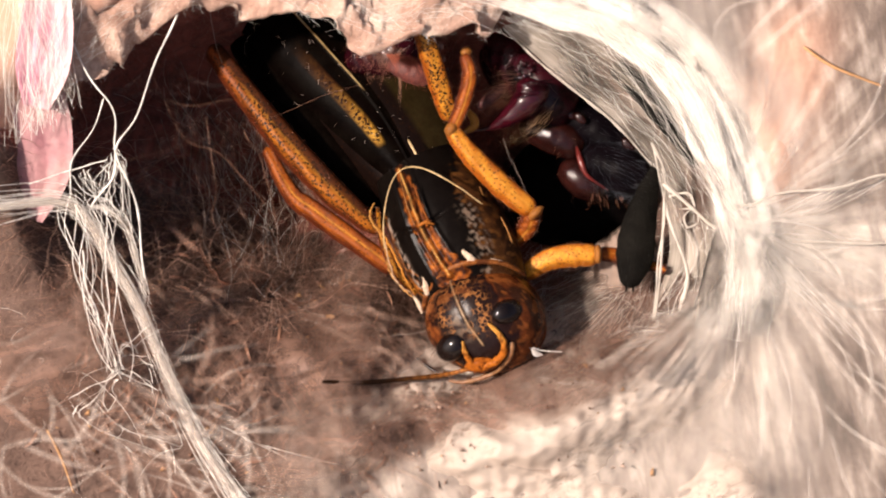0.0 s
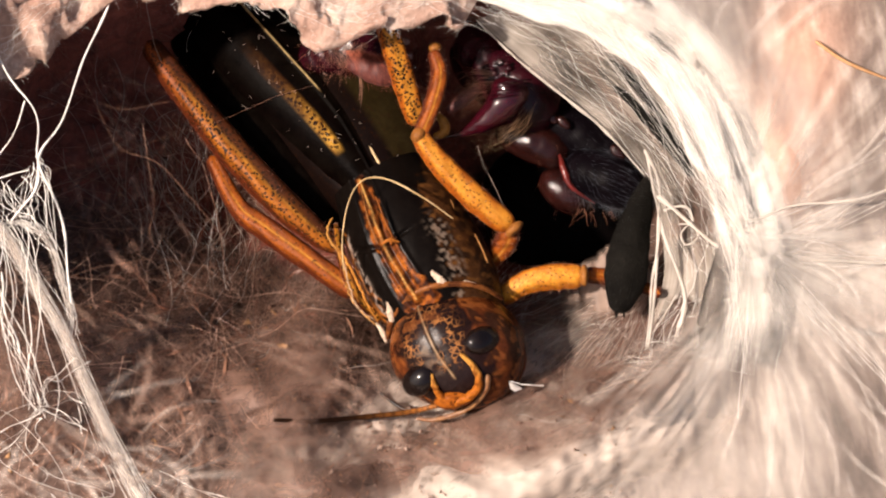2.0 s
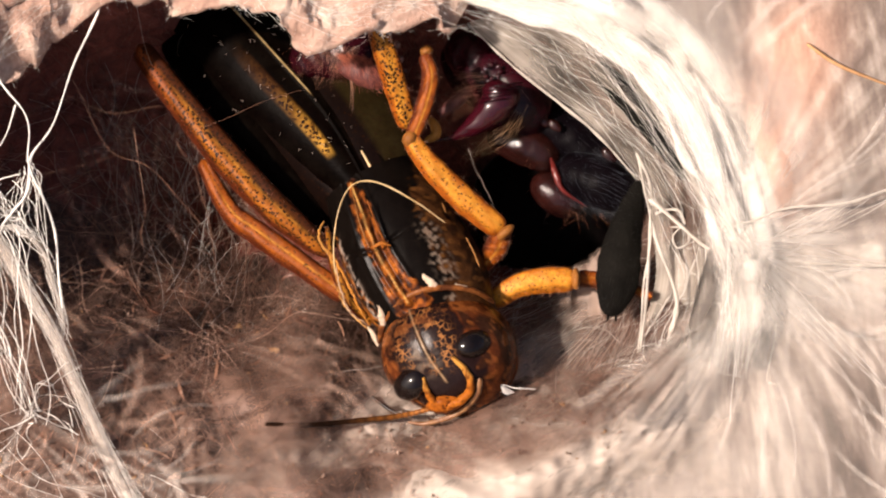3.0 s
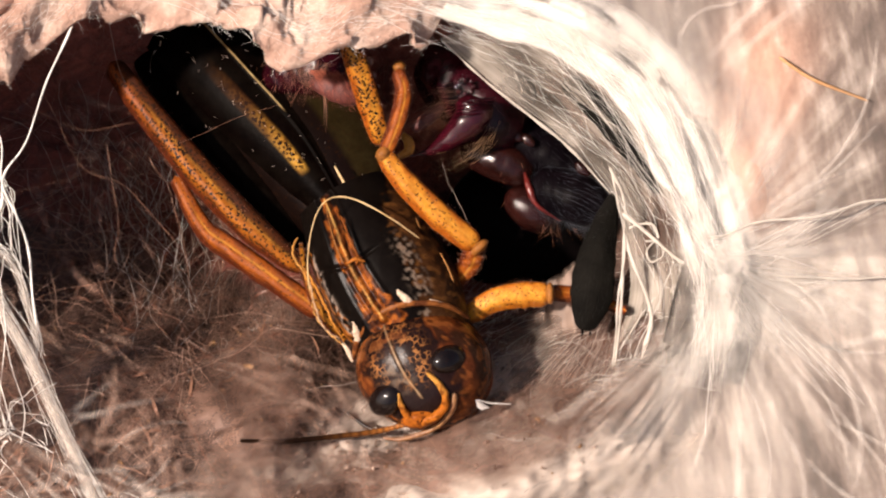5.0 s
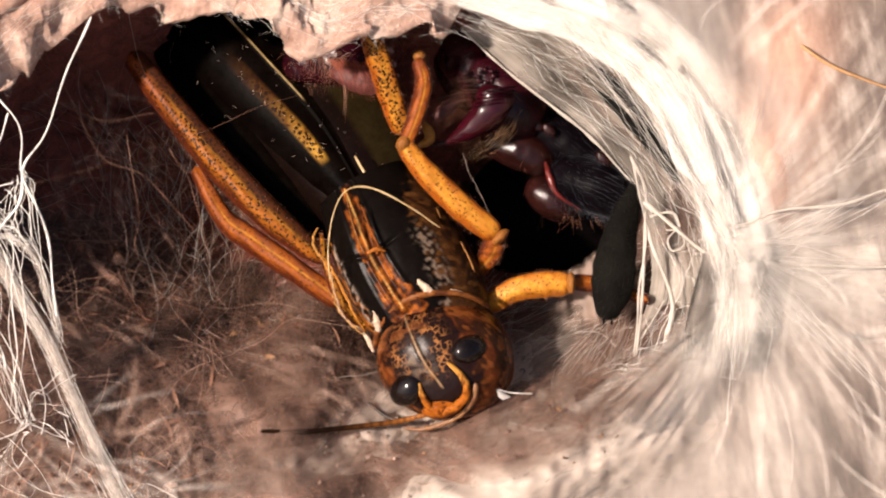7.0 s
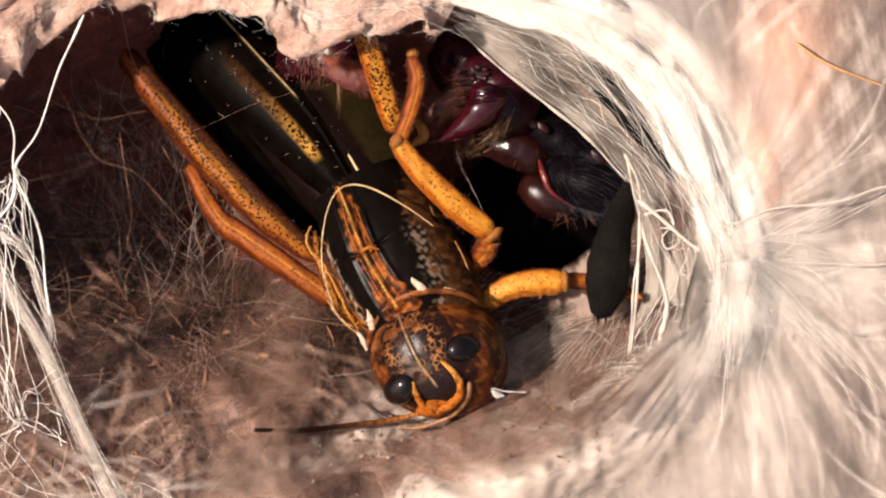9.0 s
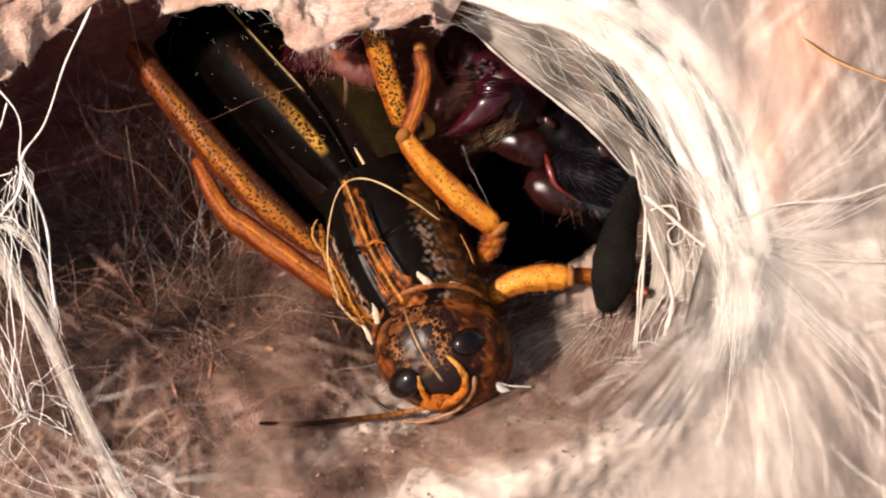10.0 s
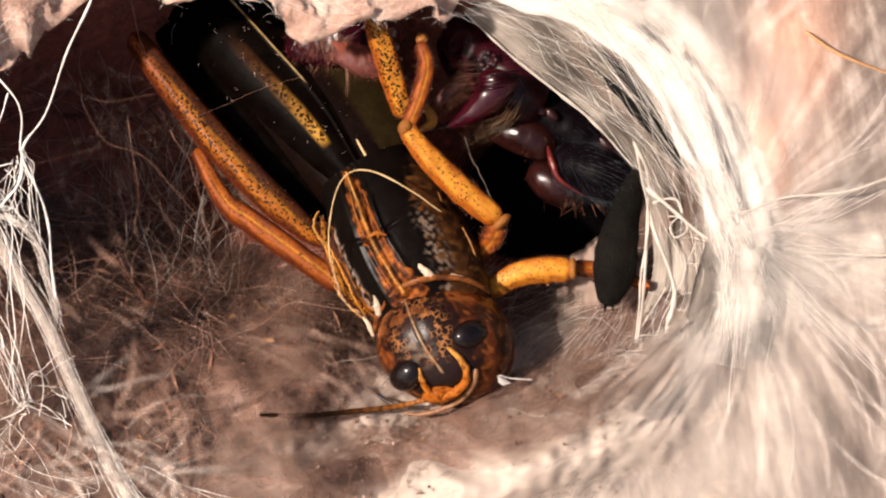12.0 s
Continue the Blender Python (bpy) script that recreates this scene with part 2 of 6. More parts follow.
# petal colours darkened for the one that lies in shade
SHADED_PETAL = mottled("shaded_petal", [(0.35, (0.3, 0.11, 0.13)), (0.52, (0.4, 0.2, 0.2)), (0.68, (0.5, 0.34, 0.3))], 0.22, 0.6, 0.3, 0.1)
LEG_ORANGE = painted("leg_cuticle", 0.42, 0.4, 4.0, spec=0.12, coat=0.0, grain=0.5, relief=0.5, bump_scale=7.0, blotchy=0.4)
LEG_PLAIN = painted("shin_cuticle", 0.4, 0.26, 3.6, spec=0.15, coat=0.0, grain=0.45, relief=0.8, bump_scale=6.0, blotchy=0.35)
CUTICLE = painted("body_cuticle", 0.3, 0.22, 3.4, coat=0.0, grain=0.5, relief=0.12, spec=0.05, blotchy=0.4)
HEAD = painted("head_cuticle", 0.27, 0.0, coat=0.0, grain=0.6, net=True, spec=0.14, relief=0.25, blotchy=0.45)
WING = painted("wing_cuticle", 0.34, 0.48, 3.2, coat=0.0, grain=0.6, relief=0.2, bump_scale=2.2, spec=0.006)
EYE = mottled("eye_glaze", [(0.3, (0.003, 0.002, 0.002)), (0.7, (0.009, 0.005, 0.004))], 0.8, 0.1, 0.03, 0.01, spec=0.35)
FEELER = mottled("amber_antenna", [(0.35, (0.16, 0.06, 0.02)), (0.65, (0.36, 0.18, 0.07))], 1.6, 0.45)
EYE_WET = mottled("wet_bead", [(0.3, (0.12, 0.045, 0.03)), (0.7, (0.3, 0.16, 0.12))], 0.8, 0.12, 0.1, 0.03, spec=0.8)
ANTENNA = mottled("antenna", [(0.42, (0.01, 0.005, 0.003)), (0.66, (0.1, 0.04, 0.014))], 0.9, 0.5)
FANG = mottled("fang_cuticle", [(0.3, (0.018, 0.0012, 0.003)), (0.7, (0.036, 0.0026, 0.0065))], 0.6, 0.16, 0.12, 0.03, spec=0.5)
SPIDER_RED = mottled("spider_red_cuticle", [(0.3, (0.009, 0.0008, 0.0024)), (0.7, (0.03, 0.0028, 0.006))], 0.5, 0.18, 0.6, 0.1, spec=0.25)
SPIDER_DARK = mottled("spider_dark_cuticle", [(0.3, (0.0012, 0.0008, 0.0014)), (0.7, (0.004, 0.0022, 0.0032))], 0.5, 0.45, 0.5, 0.06, spec=0.03)
SPIDER_PAD = mottled("spider_pad", [(0.3, (0.045, 0.007, 0.006)), (0.7, (0.11, 0.022, 0.016))], 0.9, 0.6, 0.6, 0.1)
SPIDER_BROWN = mottled("spider_brown_cuticle", [(0.3, (0.009, 0.0022, 0.0018)), (0.7, (0.026, 0.006, 0.0045))], 0.5, 0.16, 0.6, 0.08, spec=0.4)
PITCH = mottled("void_and_claw_black", [(0.3, (0.0015, 0.001, 0.001)), (0.7, (0.003, 0.002, 0.002))], 0.5, 0.6, 0.3, 0.05, spec=0.02)
PURPLE = mottled("spider_purple_cuticle", [(0.3, (0.005, 0.0004, 0.0012)), (0.7, (0.016, 0.0012, 0.0035))], 0.6, 0.2, 0.5, 0.08, spec=0.15)
VELVET = mottled("spider_velvet", [(0.3, (0.0025, 0.0021, 0.0016)), (0.7, (0.008, 0.007, 0.0055))], 0.5, 0.75, 0.9, 0.1, spec=0.04)
JOINT_RED = mottled("joint_skin", [(0.3, (0.06, 0.005, 0.004)), (0.7, (0.15, 0.014, 0.009))], 0.8, 0.35)
HAIR_ORANGE = mottled("orange_hair", [(0.3, (0.25, 0.09, 0.05)), (0.7, (0.48, 0.24, 0.15))], 0.4, 0.4)
HAIR_RED = mottled("red_hair", [(0.3, (0.3, 0.06, 0.035)), (0.7, (0.5, 0.16, 0.09))], 0.4, 0.4)
HAIR_GOLD = mottled("golden_hair", [(0.3, (0.45, 0.25, 0.12)), (0.7, (0.7, 0.45, 0.26))], 0.4, 0.35)
HAIR_BLUE = mottled("blue_black_hair", [(0.3, (0.02, 0.022, 0.028)), (0.7, (0.09, 0.1, 0.125))], 0.4, 0.3)
HAIR_OLIVE = mottled("olive_black_hair", [(0.3, (0.004, 0.0037, 0.003)), (0.7, (0.018, 0.0165, 0.0135))], 0.4, 0.4)
HAIR_DARK = mottled("dark_hair", [(0.3, (0.008, 0.007, 0.009)), (0.7, (0.045, 0.042, 0.05))], 0.4, 0.35)


def ground_material():
    """Soil: brown felted floor and reddish wall inside the burrow, both tinted for its shade and bounced light, combed
    silk over the bank outside.
    """
    m, nt, sh, _ = nodes_of("silk_bound_soil")
    a = noise_at(nt, coords(nt, 0.11), 4, 0.55, 0.5)
    b = noise_at(nt, coords(nt, 0.6), 7, 0.7, 0.8)
    c = noise_at(nt, coords(nt, 3.0), 6, 0.7)
    at = nt.nodes.new("ShaderNodeAttribute")
    at.attribute_name = "pattern"
    rgb = nt.nodes.new("ShaderNodeSeparateColor")
    nt.links.new(at.outputs["Color"], rgb.inputs[0])
    within, wall, blush = rgb.outputs
    # inside: soil tones taken darker for shade and redder for bounced light
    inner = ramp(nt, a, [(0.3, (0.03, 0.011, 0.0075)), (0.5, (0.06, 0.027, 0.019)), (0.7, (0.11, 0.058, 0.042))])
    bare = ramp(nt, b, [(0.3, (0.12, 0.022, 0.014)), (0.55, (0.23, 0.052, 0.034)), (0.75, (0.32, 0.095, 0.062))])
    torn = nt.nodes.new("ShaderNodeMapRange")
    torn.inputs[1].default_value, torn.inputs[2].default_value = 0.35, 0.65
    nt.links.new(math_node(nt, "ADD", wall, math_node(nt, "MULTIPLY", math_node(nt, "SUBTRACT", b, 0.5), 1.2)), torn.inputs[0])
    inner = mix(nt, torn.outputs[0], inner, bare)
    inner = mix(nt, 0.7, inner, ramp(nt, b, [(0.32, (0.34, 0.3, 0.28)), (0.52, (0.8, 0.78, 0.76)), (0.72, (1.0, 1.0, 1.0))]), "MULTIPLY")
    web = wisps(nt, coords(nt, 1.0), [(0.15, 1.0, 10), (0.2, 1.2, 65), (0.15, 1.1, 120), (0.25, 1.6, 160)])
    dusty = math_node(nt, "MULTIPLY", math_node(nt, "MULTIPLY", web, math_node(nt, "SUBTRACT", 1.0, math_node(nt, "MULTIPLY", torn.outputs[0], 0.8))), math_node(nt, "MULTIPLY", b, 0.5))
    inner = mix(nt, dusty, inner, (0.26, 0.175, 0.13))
    # outside: streaks that spread from the funnel's rim, and others combed down the bank
    uv = nt.nodes.new("ShaderNodeUVMap")
    rays = nt.nodes.new("ShaderNodeMapping")
    rays.inputs["Scale"].default_value = (0.8, 9.0, 1)
    nt.links.new(uv.outputs[0], rays.inputs[0])
    spread = noise_at(nt, rays.outputs[0], 3, 0.5, 0.25)
    lean = nt.nodes.new("ShaderNodeMapping")
    lean.inputs["Rotation"].default_value = (0, 0, radians(-14))
    nt.links.new(coords(nt, 1.0), lean.inputs[0])
    strip = nt.nodes.new("ShaderNodeMapping")
    strip.inputs["Scale"].default_value = (0.9, 0.17, 0.3)
    nt.links.new(lean.outputs[0], strip.inputs[0])
    combed = noise_at(nt, strip.outputs[0], 4, 0.55, 0.3)
    streak = math_node(nt, "ADD", math_node(nt, "MULTIPLY", spread, 0.34), math_node(nt, "ADD", math_node(nt, "MULTIPLY", combed, 0.4), math_node(nt, "MULTIPLY", a, 0.26)))
    cloth = ramp(nt, streak, [(0.38, (0.12, 0.092, 0.075)), (0.47, (0.22, 0.175, 0.148)), (0.54, (0.32, 0.265, 0.225)), (0.64, (0.54, 0.47, 0.4))])
    pink = ramp(nt, streak, [(0.36, (0.4, 0.21, 0.145)), (0.5, (0.58, 0.34, 0.24)), (0.64, (0.72, 0.55, 0.44))])
    poor = ramp(nt, streak, [(0.38, (0.07, 0.052, 0.043)), (0.5, (0.16, 0.122, 0.1)), (0.64, (0.4, 0.34, 0.29))])
    cloth = mix(nt, blush, mix(nt, at.outputs["Alpha"], cloth, poor), pink)
    cloth = mix(nt, 0.35, cloth, ramp(nt, b, [(0.35, (0.6, 0.58, 0.56)), (0.6, (1.0, 1.0, 1.0))]), "MULTIPLY")
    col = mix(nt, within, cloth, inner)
    col = mix(nt, 0.25, col, ramp(nt, c, [(0.3, (0.45, 0.43, 0.41)), (0.65, (1, 1, 1))]), "MULTIPLY")
    nt.links.new(col, sh.inputs["Base Color"])
    sh.inputs["Roughness"].default_value = 0.9
    bump(nt, sh, math_node(nt, "MULTIPLY", math_node(nt, "ADD", b, math_node(nt, "MULTIPLY", web, 0.35)), math_node(nt, "ADD", math_node(nt, "MULTIPLY", within, 0.6), 0.12)), 0.8, 0.5)
    return m


SOIL = ground_material()


GOLD = mottled("gold_fibre", [(0.3, (0.5, 0.3, 0.1)), (0.7, (0.75, 0.55, 0.3))], 0.5, 0.35)
CRUMB_DARK = mottled("dark_crumb", [(0.3, (0.06, 0.03, 0.02)), (0.7, (0.3, 0.14, 0.08))], 0.5, 0.9)
CRUMB_PALE = mottled("pale_crumb", [(0.3, (0.32, 0.2, 0.15)), (0.7, (0.55, 0.4, 0.31))], 0.5, 0.7)


# ---- building blocks ----
def to_world(v):
    return (np.asarray(v, float) @ BANK3.T) * MM


def base_of(name, at):
    ob = new(name)
    ob.location = to_world(at)
    ob.empty_display_size = 0.002
    return ob


def mesh_of(name, v, f, material, origin, pattern=None, uv=None, smooth=True):
    me = bpy.data.meshes.new(name)
    me.from_pydata((to_world(v) - np.asarray(origin)).tolist(), [], f.tolist() if isinstance(f, np.ndarray) else f)
    me.materials.append(material)
    if pattern is not None:
        at = me.attributes.new("pattern", "FLOAT_COLOR", "POINT")
        at.data.foreach_set("color", np.asarray(pattern, np.float32).ravel())
    if uv is not None:
        layer = me.uv_layers.new(name="UVMap")
        loops = np.empty(len(me.loops), np.int32)
        me.loops.foreach_get("vertex_index", loops)
        layer.data.foreach_set("uv", np.asarray(uv, np.float32)[loops].ravel())
    if smooth:
        me.polygons.foreach_set("use_smooth", np.ones(len(me.polygons), bool))
    me.update()
    return me


def part(name, vf, material, parent, label="", pattern=None, uv=None, kind=""):
    origin = Vector((0, 0, 0))
    p = parent
    while p is not None:
        origin = origin + p.location
        p = p.parent
    ob = new(name, mesh_of(name, vf[0], vf[1], material, origin, pattern, uv))
    ob.parent = parent
    return tagged(ob, label, kind=kind)


def thing(name, vf, material, label, category, group="", kind="", pattern=None, uv=None, at=None):
    v = np.asarray(vf[0], float)
    origin = to_world(v[0] if at is None else at)
    ob = new(name, mesh_of(name, v, vf[1], material, origin, pattern, uv))
    ob.location = origin
    return tagged(ob, label, category, group, kind)


def spline(pts, n):
    """Catmull-Rom through the points, n samples at even steps; works for any width of row."""
    p = np.asarray(pts, float)
    if p.ndim == 1:
        p = p[:, None]
    if len(p) == 2:
        return p[0] + (p[1] - p[0]) * np.linspace(0, 1, n)[:, None]
    e = np.vstack([2 * p[0] - p[1], p, 2 * p[-1] - p[-2]])
    s = np.linspace(0, len(p) - 1, n)
    i = np.minimum(s.astype(int), len(p) - 2)
    t = (s - i)[:, None]
    a, b, c, d = e[i], e[i + 1], e[i + 2], e[i + 3]
    return 0.5 * (2 * b + (c - a) * t + (2 * a - 5 * b + 4 * c - d) * t * t + (3 * b - a - 3 * c + d) * t ** 3)


def grid_faces(n, m, closed=False):
    i, j = np.meshgrid(np.arange(n - 1), np.arange(m if closed else m - 1), indexing="ij")
    k = (j + 1) % m
    return np.stack([i * m + j, (i + 1) * m + j, (i + 1) * m + k, i * m + k], -1).reshape(-1, 4)


def frames(path, up=(0, 0, 1)):
    t = np.gradient(path, axis=0)
    t /= np.linalg.norm(t, axis=1)[:, None]
    side = np.cross(t, np.asarray(up, float))
    side /= np.linalg.norm(side, axis=1)[:, None] + 1e-9
    return t, side, np.cross(side, t)


def tube(pts, radii, n=40, m=20, flat=1.0, ridge=0.0, ridges=6, rough=0.0, seed=0):
    """A round limb along a path: rows of radius, domed ends, height flat times the width. Returns verts, faces and (s, angle)."""
    path = spline(pts, n)
    r = np.maximum(spline(radii, n)[:, 0], 0.001)
    s = np.linspace(0, 1, n)
    length = np.linalg.norm(np.diff(path, axis=0), axis=1).sum()
    for end, d in ((s * length, r[0]), ((1 - s) * length, r[-1])):
        x = np.clip(end / max(d, 1e-6), 0, 1)
        r = r * np.sqrt(np.maximum(1 - (1 - x) ** 2, 0.0004))
    _, side, upv = frames(path)
    a = np.linspace(0, 2 * math.pi, m, endpoint=False)
    rr = r[:, None] * (1 + ridge * np.cos(ridges * a)[None, :])
    if rough:
        rng = np.random.default_rng(seed)
        k = rng.uniform(2, 9, (6, 2)).round()
        ph = rng.uniform(0, 6.28, 6)
        rr = rr * (1 + rough * sum(np.sin(k[q, 0] * 6.28 * s[:, None] + (k[q, 1] - 4) * a[None, :] + ph[q]) for q in range(6)) / 3)
    v = path[:, None, :] + rr[..., None] * (np.cos(a)[None, :, None] * side[:, None, :] + flat * np.sin(a)[None, :, None] * upv[:, None, :])
    f = [tuple(q) for q in grid_faces(n, m, True).tolist()]
    f = [q[::-1] for q in f]
    f.append(tuple(range(m)))
    f.append(tuple(range((n - 1) * m, n * m))[::-1])
    ss, aa = np.meshgrid(s, a, indexing="ij")
    return v.reshape(-1, 3), f, np.stack([ss.ravel(), aa.ravel()], -1)


def blob(c, axes, turn=0.0, n=28, m=36, lump=0.05, seed=0, square=1.0):
    """A lumpy ellipsoid: centre, half axes, turn in degrees about z."""
    th = np.linspace(0.02, math.pi - 0.02, n)
    ph = np.linspace(0, 2 * math.pi, m, endpoint=False)
    T, Pp = np.meshgrid(th, ph, indexing="ij")
    d = np.stack([np.sin(T) * np.cos(Pp), np.cos(T), np.sin(T) * np.sin(Pp)], -1)
    d = np.sign(d) * np.abs(d) ** square
    rng = np.random.default_rng(seed)
    w = rng.normal(0, 2.2, (7, 3))
    o = rng.uniform(0, 6.28, 7)
    g = 1 + lump * sum(np.sin(d @ w[q] + o[q]) for q in range(7)) / 2.5
    v = d * g[..., None] * np.asarray(axes)
    cz, sz = math.cos(radians(turn)), math.sin(radians(turn))
    v = np.stack([v[..., 0] * cz - v[..., 1] * sz, v[..., 0] * sz + v[..., 1] * cz, v[..., 2]], -1) + np.asarray(c)
    f = [q[::-1] for q in (tuple(x) for x in grid_faces(n, m, True).tolist())]
    f.append(tuple(range(m)))
    f.append(tuple(range((n - 1) * m, n * m))[::-1])
    return v.reshape(-1, 3), f


def strands(paths, radius, taper=True, m=3):
    """Thin threads joined into one mesh. paths: (count, steps, 3); radius: (count,) or one number."""
    paths = np.asarray(paths, float)
    S, N, _ = paths.shape
    r = np.broadcast_to(np.asarray(radius, float), (S,))[:, None] * np.ones((1, N))
    if taper:
        r = r * np.clip(1.15 - np.linspace(0, 1, N), 0.15, 1)[None, :]
    t = np.gradient(paths, axis=1)
    t /= np.linalg.norm(t, axis=2)[..., None] + 1e-9
    side = np.cross(t, np.array([0.31, 0.22, 0.92]))
    side /= np.linalg.norm(side, axis=2)[..., None] + 1e-9
    upv = np.cross(side, t)
    a = np.linspace(0, 2 * math.pi, m, endpoint=False)
    v = paths[:, :, None, :] + r[:, :, None, None] * (np.cos(a)[None, None, :, None] * side[:, :, None, :] + np.sin(a)[None, None, :, None] * upv[:, :, None, :])
    f = grid_faces(N, m, True)
    f = (f[None] + (np.arange(S) * N * m)[:, None, None]).reshape(-1, 4)[:, ::-1]
    return v.reshape(-1, 3), f


def mixed(c0, c1, k):
    k = np.clip(np.asarray(k, float), 0, 1)[..., None]
    return np.asarray(c0) * (1 - k) + np.asarray(c1) * k


def step(lo, hi, x):
    t = np.clip((np.asarray(x, float) - lo) / (hi - lo), 0, 1)
    return t * t * (3 - 2 * t)


# ---- ground with the burrow sunk into it ----
def waves(seed, count, lo, hi):
    rng = np.random.default_rng(seed)
    k = rng.uniform(lo, hi, count)
    a = rng.uniform(0, 6.28, count)
    return k * np.cos(a), k * np.sin(a), rng.uniform(0, 6.28, count), 1.0 / k


LUMPS = waves(3, 14, 0.25, 1.0)
GRIT = waves(5, 30, 1.5, 7.0)
FOLDS = waves(8, 16, 0.8, 2.2)


def relief(x, y, w):
    return sum(w[3][i] * np.sin(w[0][i] * x + w[1][i] * y + w[2][i]) for i in range(len(w[0])))


def hole(x, y):
    """0 at the middle of the hole, 1 on its rim."""
    dx, dy = x + 5.8, y - 4.0
    return np.sqrt((dx / np.where(dx > 0, 27.6, 31.0)) ** 2 + (dy / np.where(dy > 0, 17.5 + 3.5 * step(0, -9, dx), 21.0)) ** 2)


def depth(x, y):
    """How the surface lies above the bank's plane, in mm."""
    dx, dy = x + 5.8, y - 4.0
    rho = hole(x, y)
    p = 1.15 + 2.6 * step(-0.15, 0.6, dx / 26.0) * step(-1.0, -0.2, dy / 21.0) + 2.0 * step(0.0, 0.6, dy / 17.5)
    p = p + 1.7 * step(0.1, 0.8, -dx / 31.0) * step(-0.75, 0.1, dy / 21.0)
    sink = -21.0 * np.clip(1 - rho ** p, 0, 1)
    sink = sink - 14.0 * np.exp(-((x - 9.5) / 5.5) ** 2 - ((y - 4.0) / 4.8) ** 4)
    sink = sink * (1 - 0.72 * step(-6, -24, x) * step(-2, -12, y))
    lift = 1.3 * np.exp(-((rho - 1.06) / 0.1) ** 2) * step(-0.3, 0.3, dx / 26.0)
    lift = lift + 3.0 * np.exp(-((rho - 1.1) / 0.12) ** 2) * step(-18, -30, x) * step(-3, 3, y)
    sink = sink - 5.0 * np.exp(-((x + 19.5) / 9.5) ** 4 - ((y - 0.8) / 5.8) ** 4)
    sink = sink - 4.0 * np.exp(-((x - 19.3) / 1.5) ** 2 - ((y + 2.2) / 3.2) ** 4)
    sink = sink - 1.3 * np.exp(-((x + 8.5) / 5.0) ** 2 - ((y + 17.5) / 5.0) ** 2)
    # mound added out of view on the left to throw shade into the burrow
    lift = lift + 6.0 * np.exp(-((x + 43) / 4.2) ** 2 - ((y - 9) / 8.0) ** 4)
    calm = 1 - 0.82 * step(0.95, 1.1, rho)
    return sink + lift + 0.17 * calm * relief(x, y, LUMPS) * step(0.0, 0.5, rho + 0.2) + 0.08 * calm * relief(x, y, GRIT) + 0.1 * calm * relief(x, y, FOLDS) * step(0.3, 0.6, rho) - 0.1 * np.abs(relief(1.3 * x + 1, 1.6 * y, FOLDS)) * step(1.05, 0.9, rho) * step(0.3, 0.6, rho)


def outside(x, y, inward=0.0):
    """1 where white silk covers the bank, fading towards the hole and its brown lower left side."""
    low = step(-5, 4, x + 5.0 - 1.7 * np.minimum(y + 17.6, 9))
    return step(0.9 - inward, 1.07 - inward, hole(x, y)) * np.where(y < 8, low, 1.0)


def axis(inner, cell, outer):
    a = np.arange(-inner, inner + cell / 2, cell)
    far = [inner]
    while far[-1] < outer:
        far.append(far[-1] + cell * 1.35 ** len(far))
    far = np.array(far[1:])
    return np.concatenate([-far[::-1], a, far])


def build_ground():
    xs, ys = axis(44, 0.22, 60000), axis(30, 0.22, 60000)
    X, Y = np.meshgrid(xs, ys, indexing="ij")
    near = np.exp(-(np.hypot(X, Y) / 70) ** 4)
    H = np.where(near > 1e-3, depth(np.clip(X, -90, 90), np.clip(Y, -90, 90)), 0) * near
    v = np.stack([X, Y, H], -1).reshape(-1, 3)
    flat = v @ BANK3.T
    rise = Y.ravel() * BANK3[2, 1]
    flat[:, 2] += 60 * np.tanh(rise / 60) - rise
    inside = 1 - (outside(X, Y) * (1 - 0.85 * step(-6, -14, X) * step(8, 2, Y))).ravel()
    n = len(v)
    wall = (step(-5, 2, Y + 0.3 * (X + 10)) * step(12, 2, X)).ravel()
    blush = np.maximum(np.exp(-((X - 22.3 - 0.2 * Y) / 3.0) ** 2 - ((Y - 10) / 8) ** 4), step(-24, -30, X) * step(4, 8, Y)).ravel()
    close = (np.hypot(X, Y) < 65).ravel()
    thin = np.maximum(step(22.0, 27, X - 0.15 * Y) * step(-1, 5, Y), 0.7 * step(24, 31, X) * step(-6, -12, Y)).ravel()
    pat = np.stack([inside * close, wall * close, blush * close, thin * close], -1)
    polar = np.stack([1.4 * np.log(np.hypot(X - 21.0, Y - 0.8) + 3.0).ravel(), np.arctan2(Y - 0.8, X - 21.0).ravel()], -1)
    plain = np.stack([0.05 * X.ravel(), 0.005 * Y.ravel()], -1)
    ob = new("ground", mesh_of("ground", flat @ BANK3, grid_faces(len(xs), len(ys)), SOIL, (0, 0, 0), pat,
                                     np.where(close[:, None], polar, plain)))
    tagged(ob, "pinkish brown soil bank bound with matted silk round a burrow", "ground", kind="structure")


build_ground()
RNG = np.random.default_rng(11)


def fuzz(xy, heading, length, steps, lift, wander):
    """Threads that lie over the ground from their starts along their headings."""
    k = len(xy)
    out = np.empty((k, steps, 3))
    p = np.array(xy, float)
    h = np.array(heading, float)
    bend = RNG.normal(0, wander, k)
    arch = RNG.uniform(0, lift, k)
    for s in range(steps):
        out[:, s, :2] = p
        out[:, s, 2] = depth(p[:, 0], p[:, 1]) + 0.1 + arch * math.sin(math.pi * s / (steps - 1))
        h = h + bend + RNG.normal(0, wander * 0.6, k)
        d = (np.asarray(length) / (steps - 1))
        p = p + np.stack([np.cos(h), np.sin(h)], -1) * d[:, None]
    return out


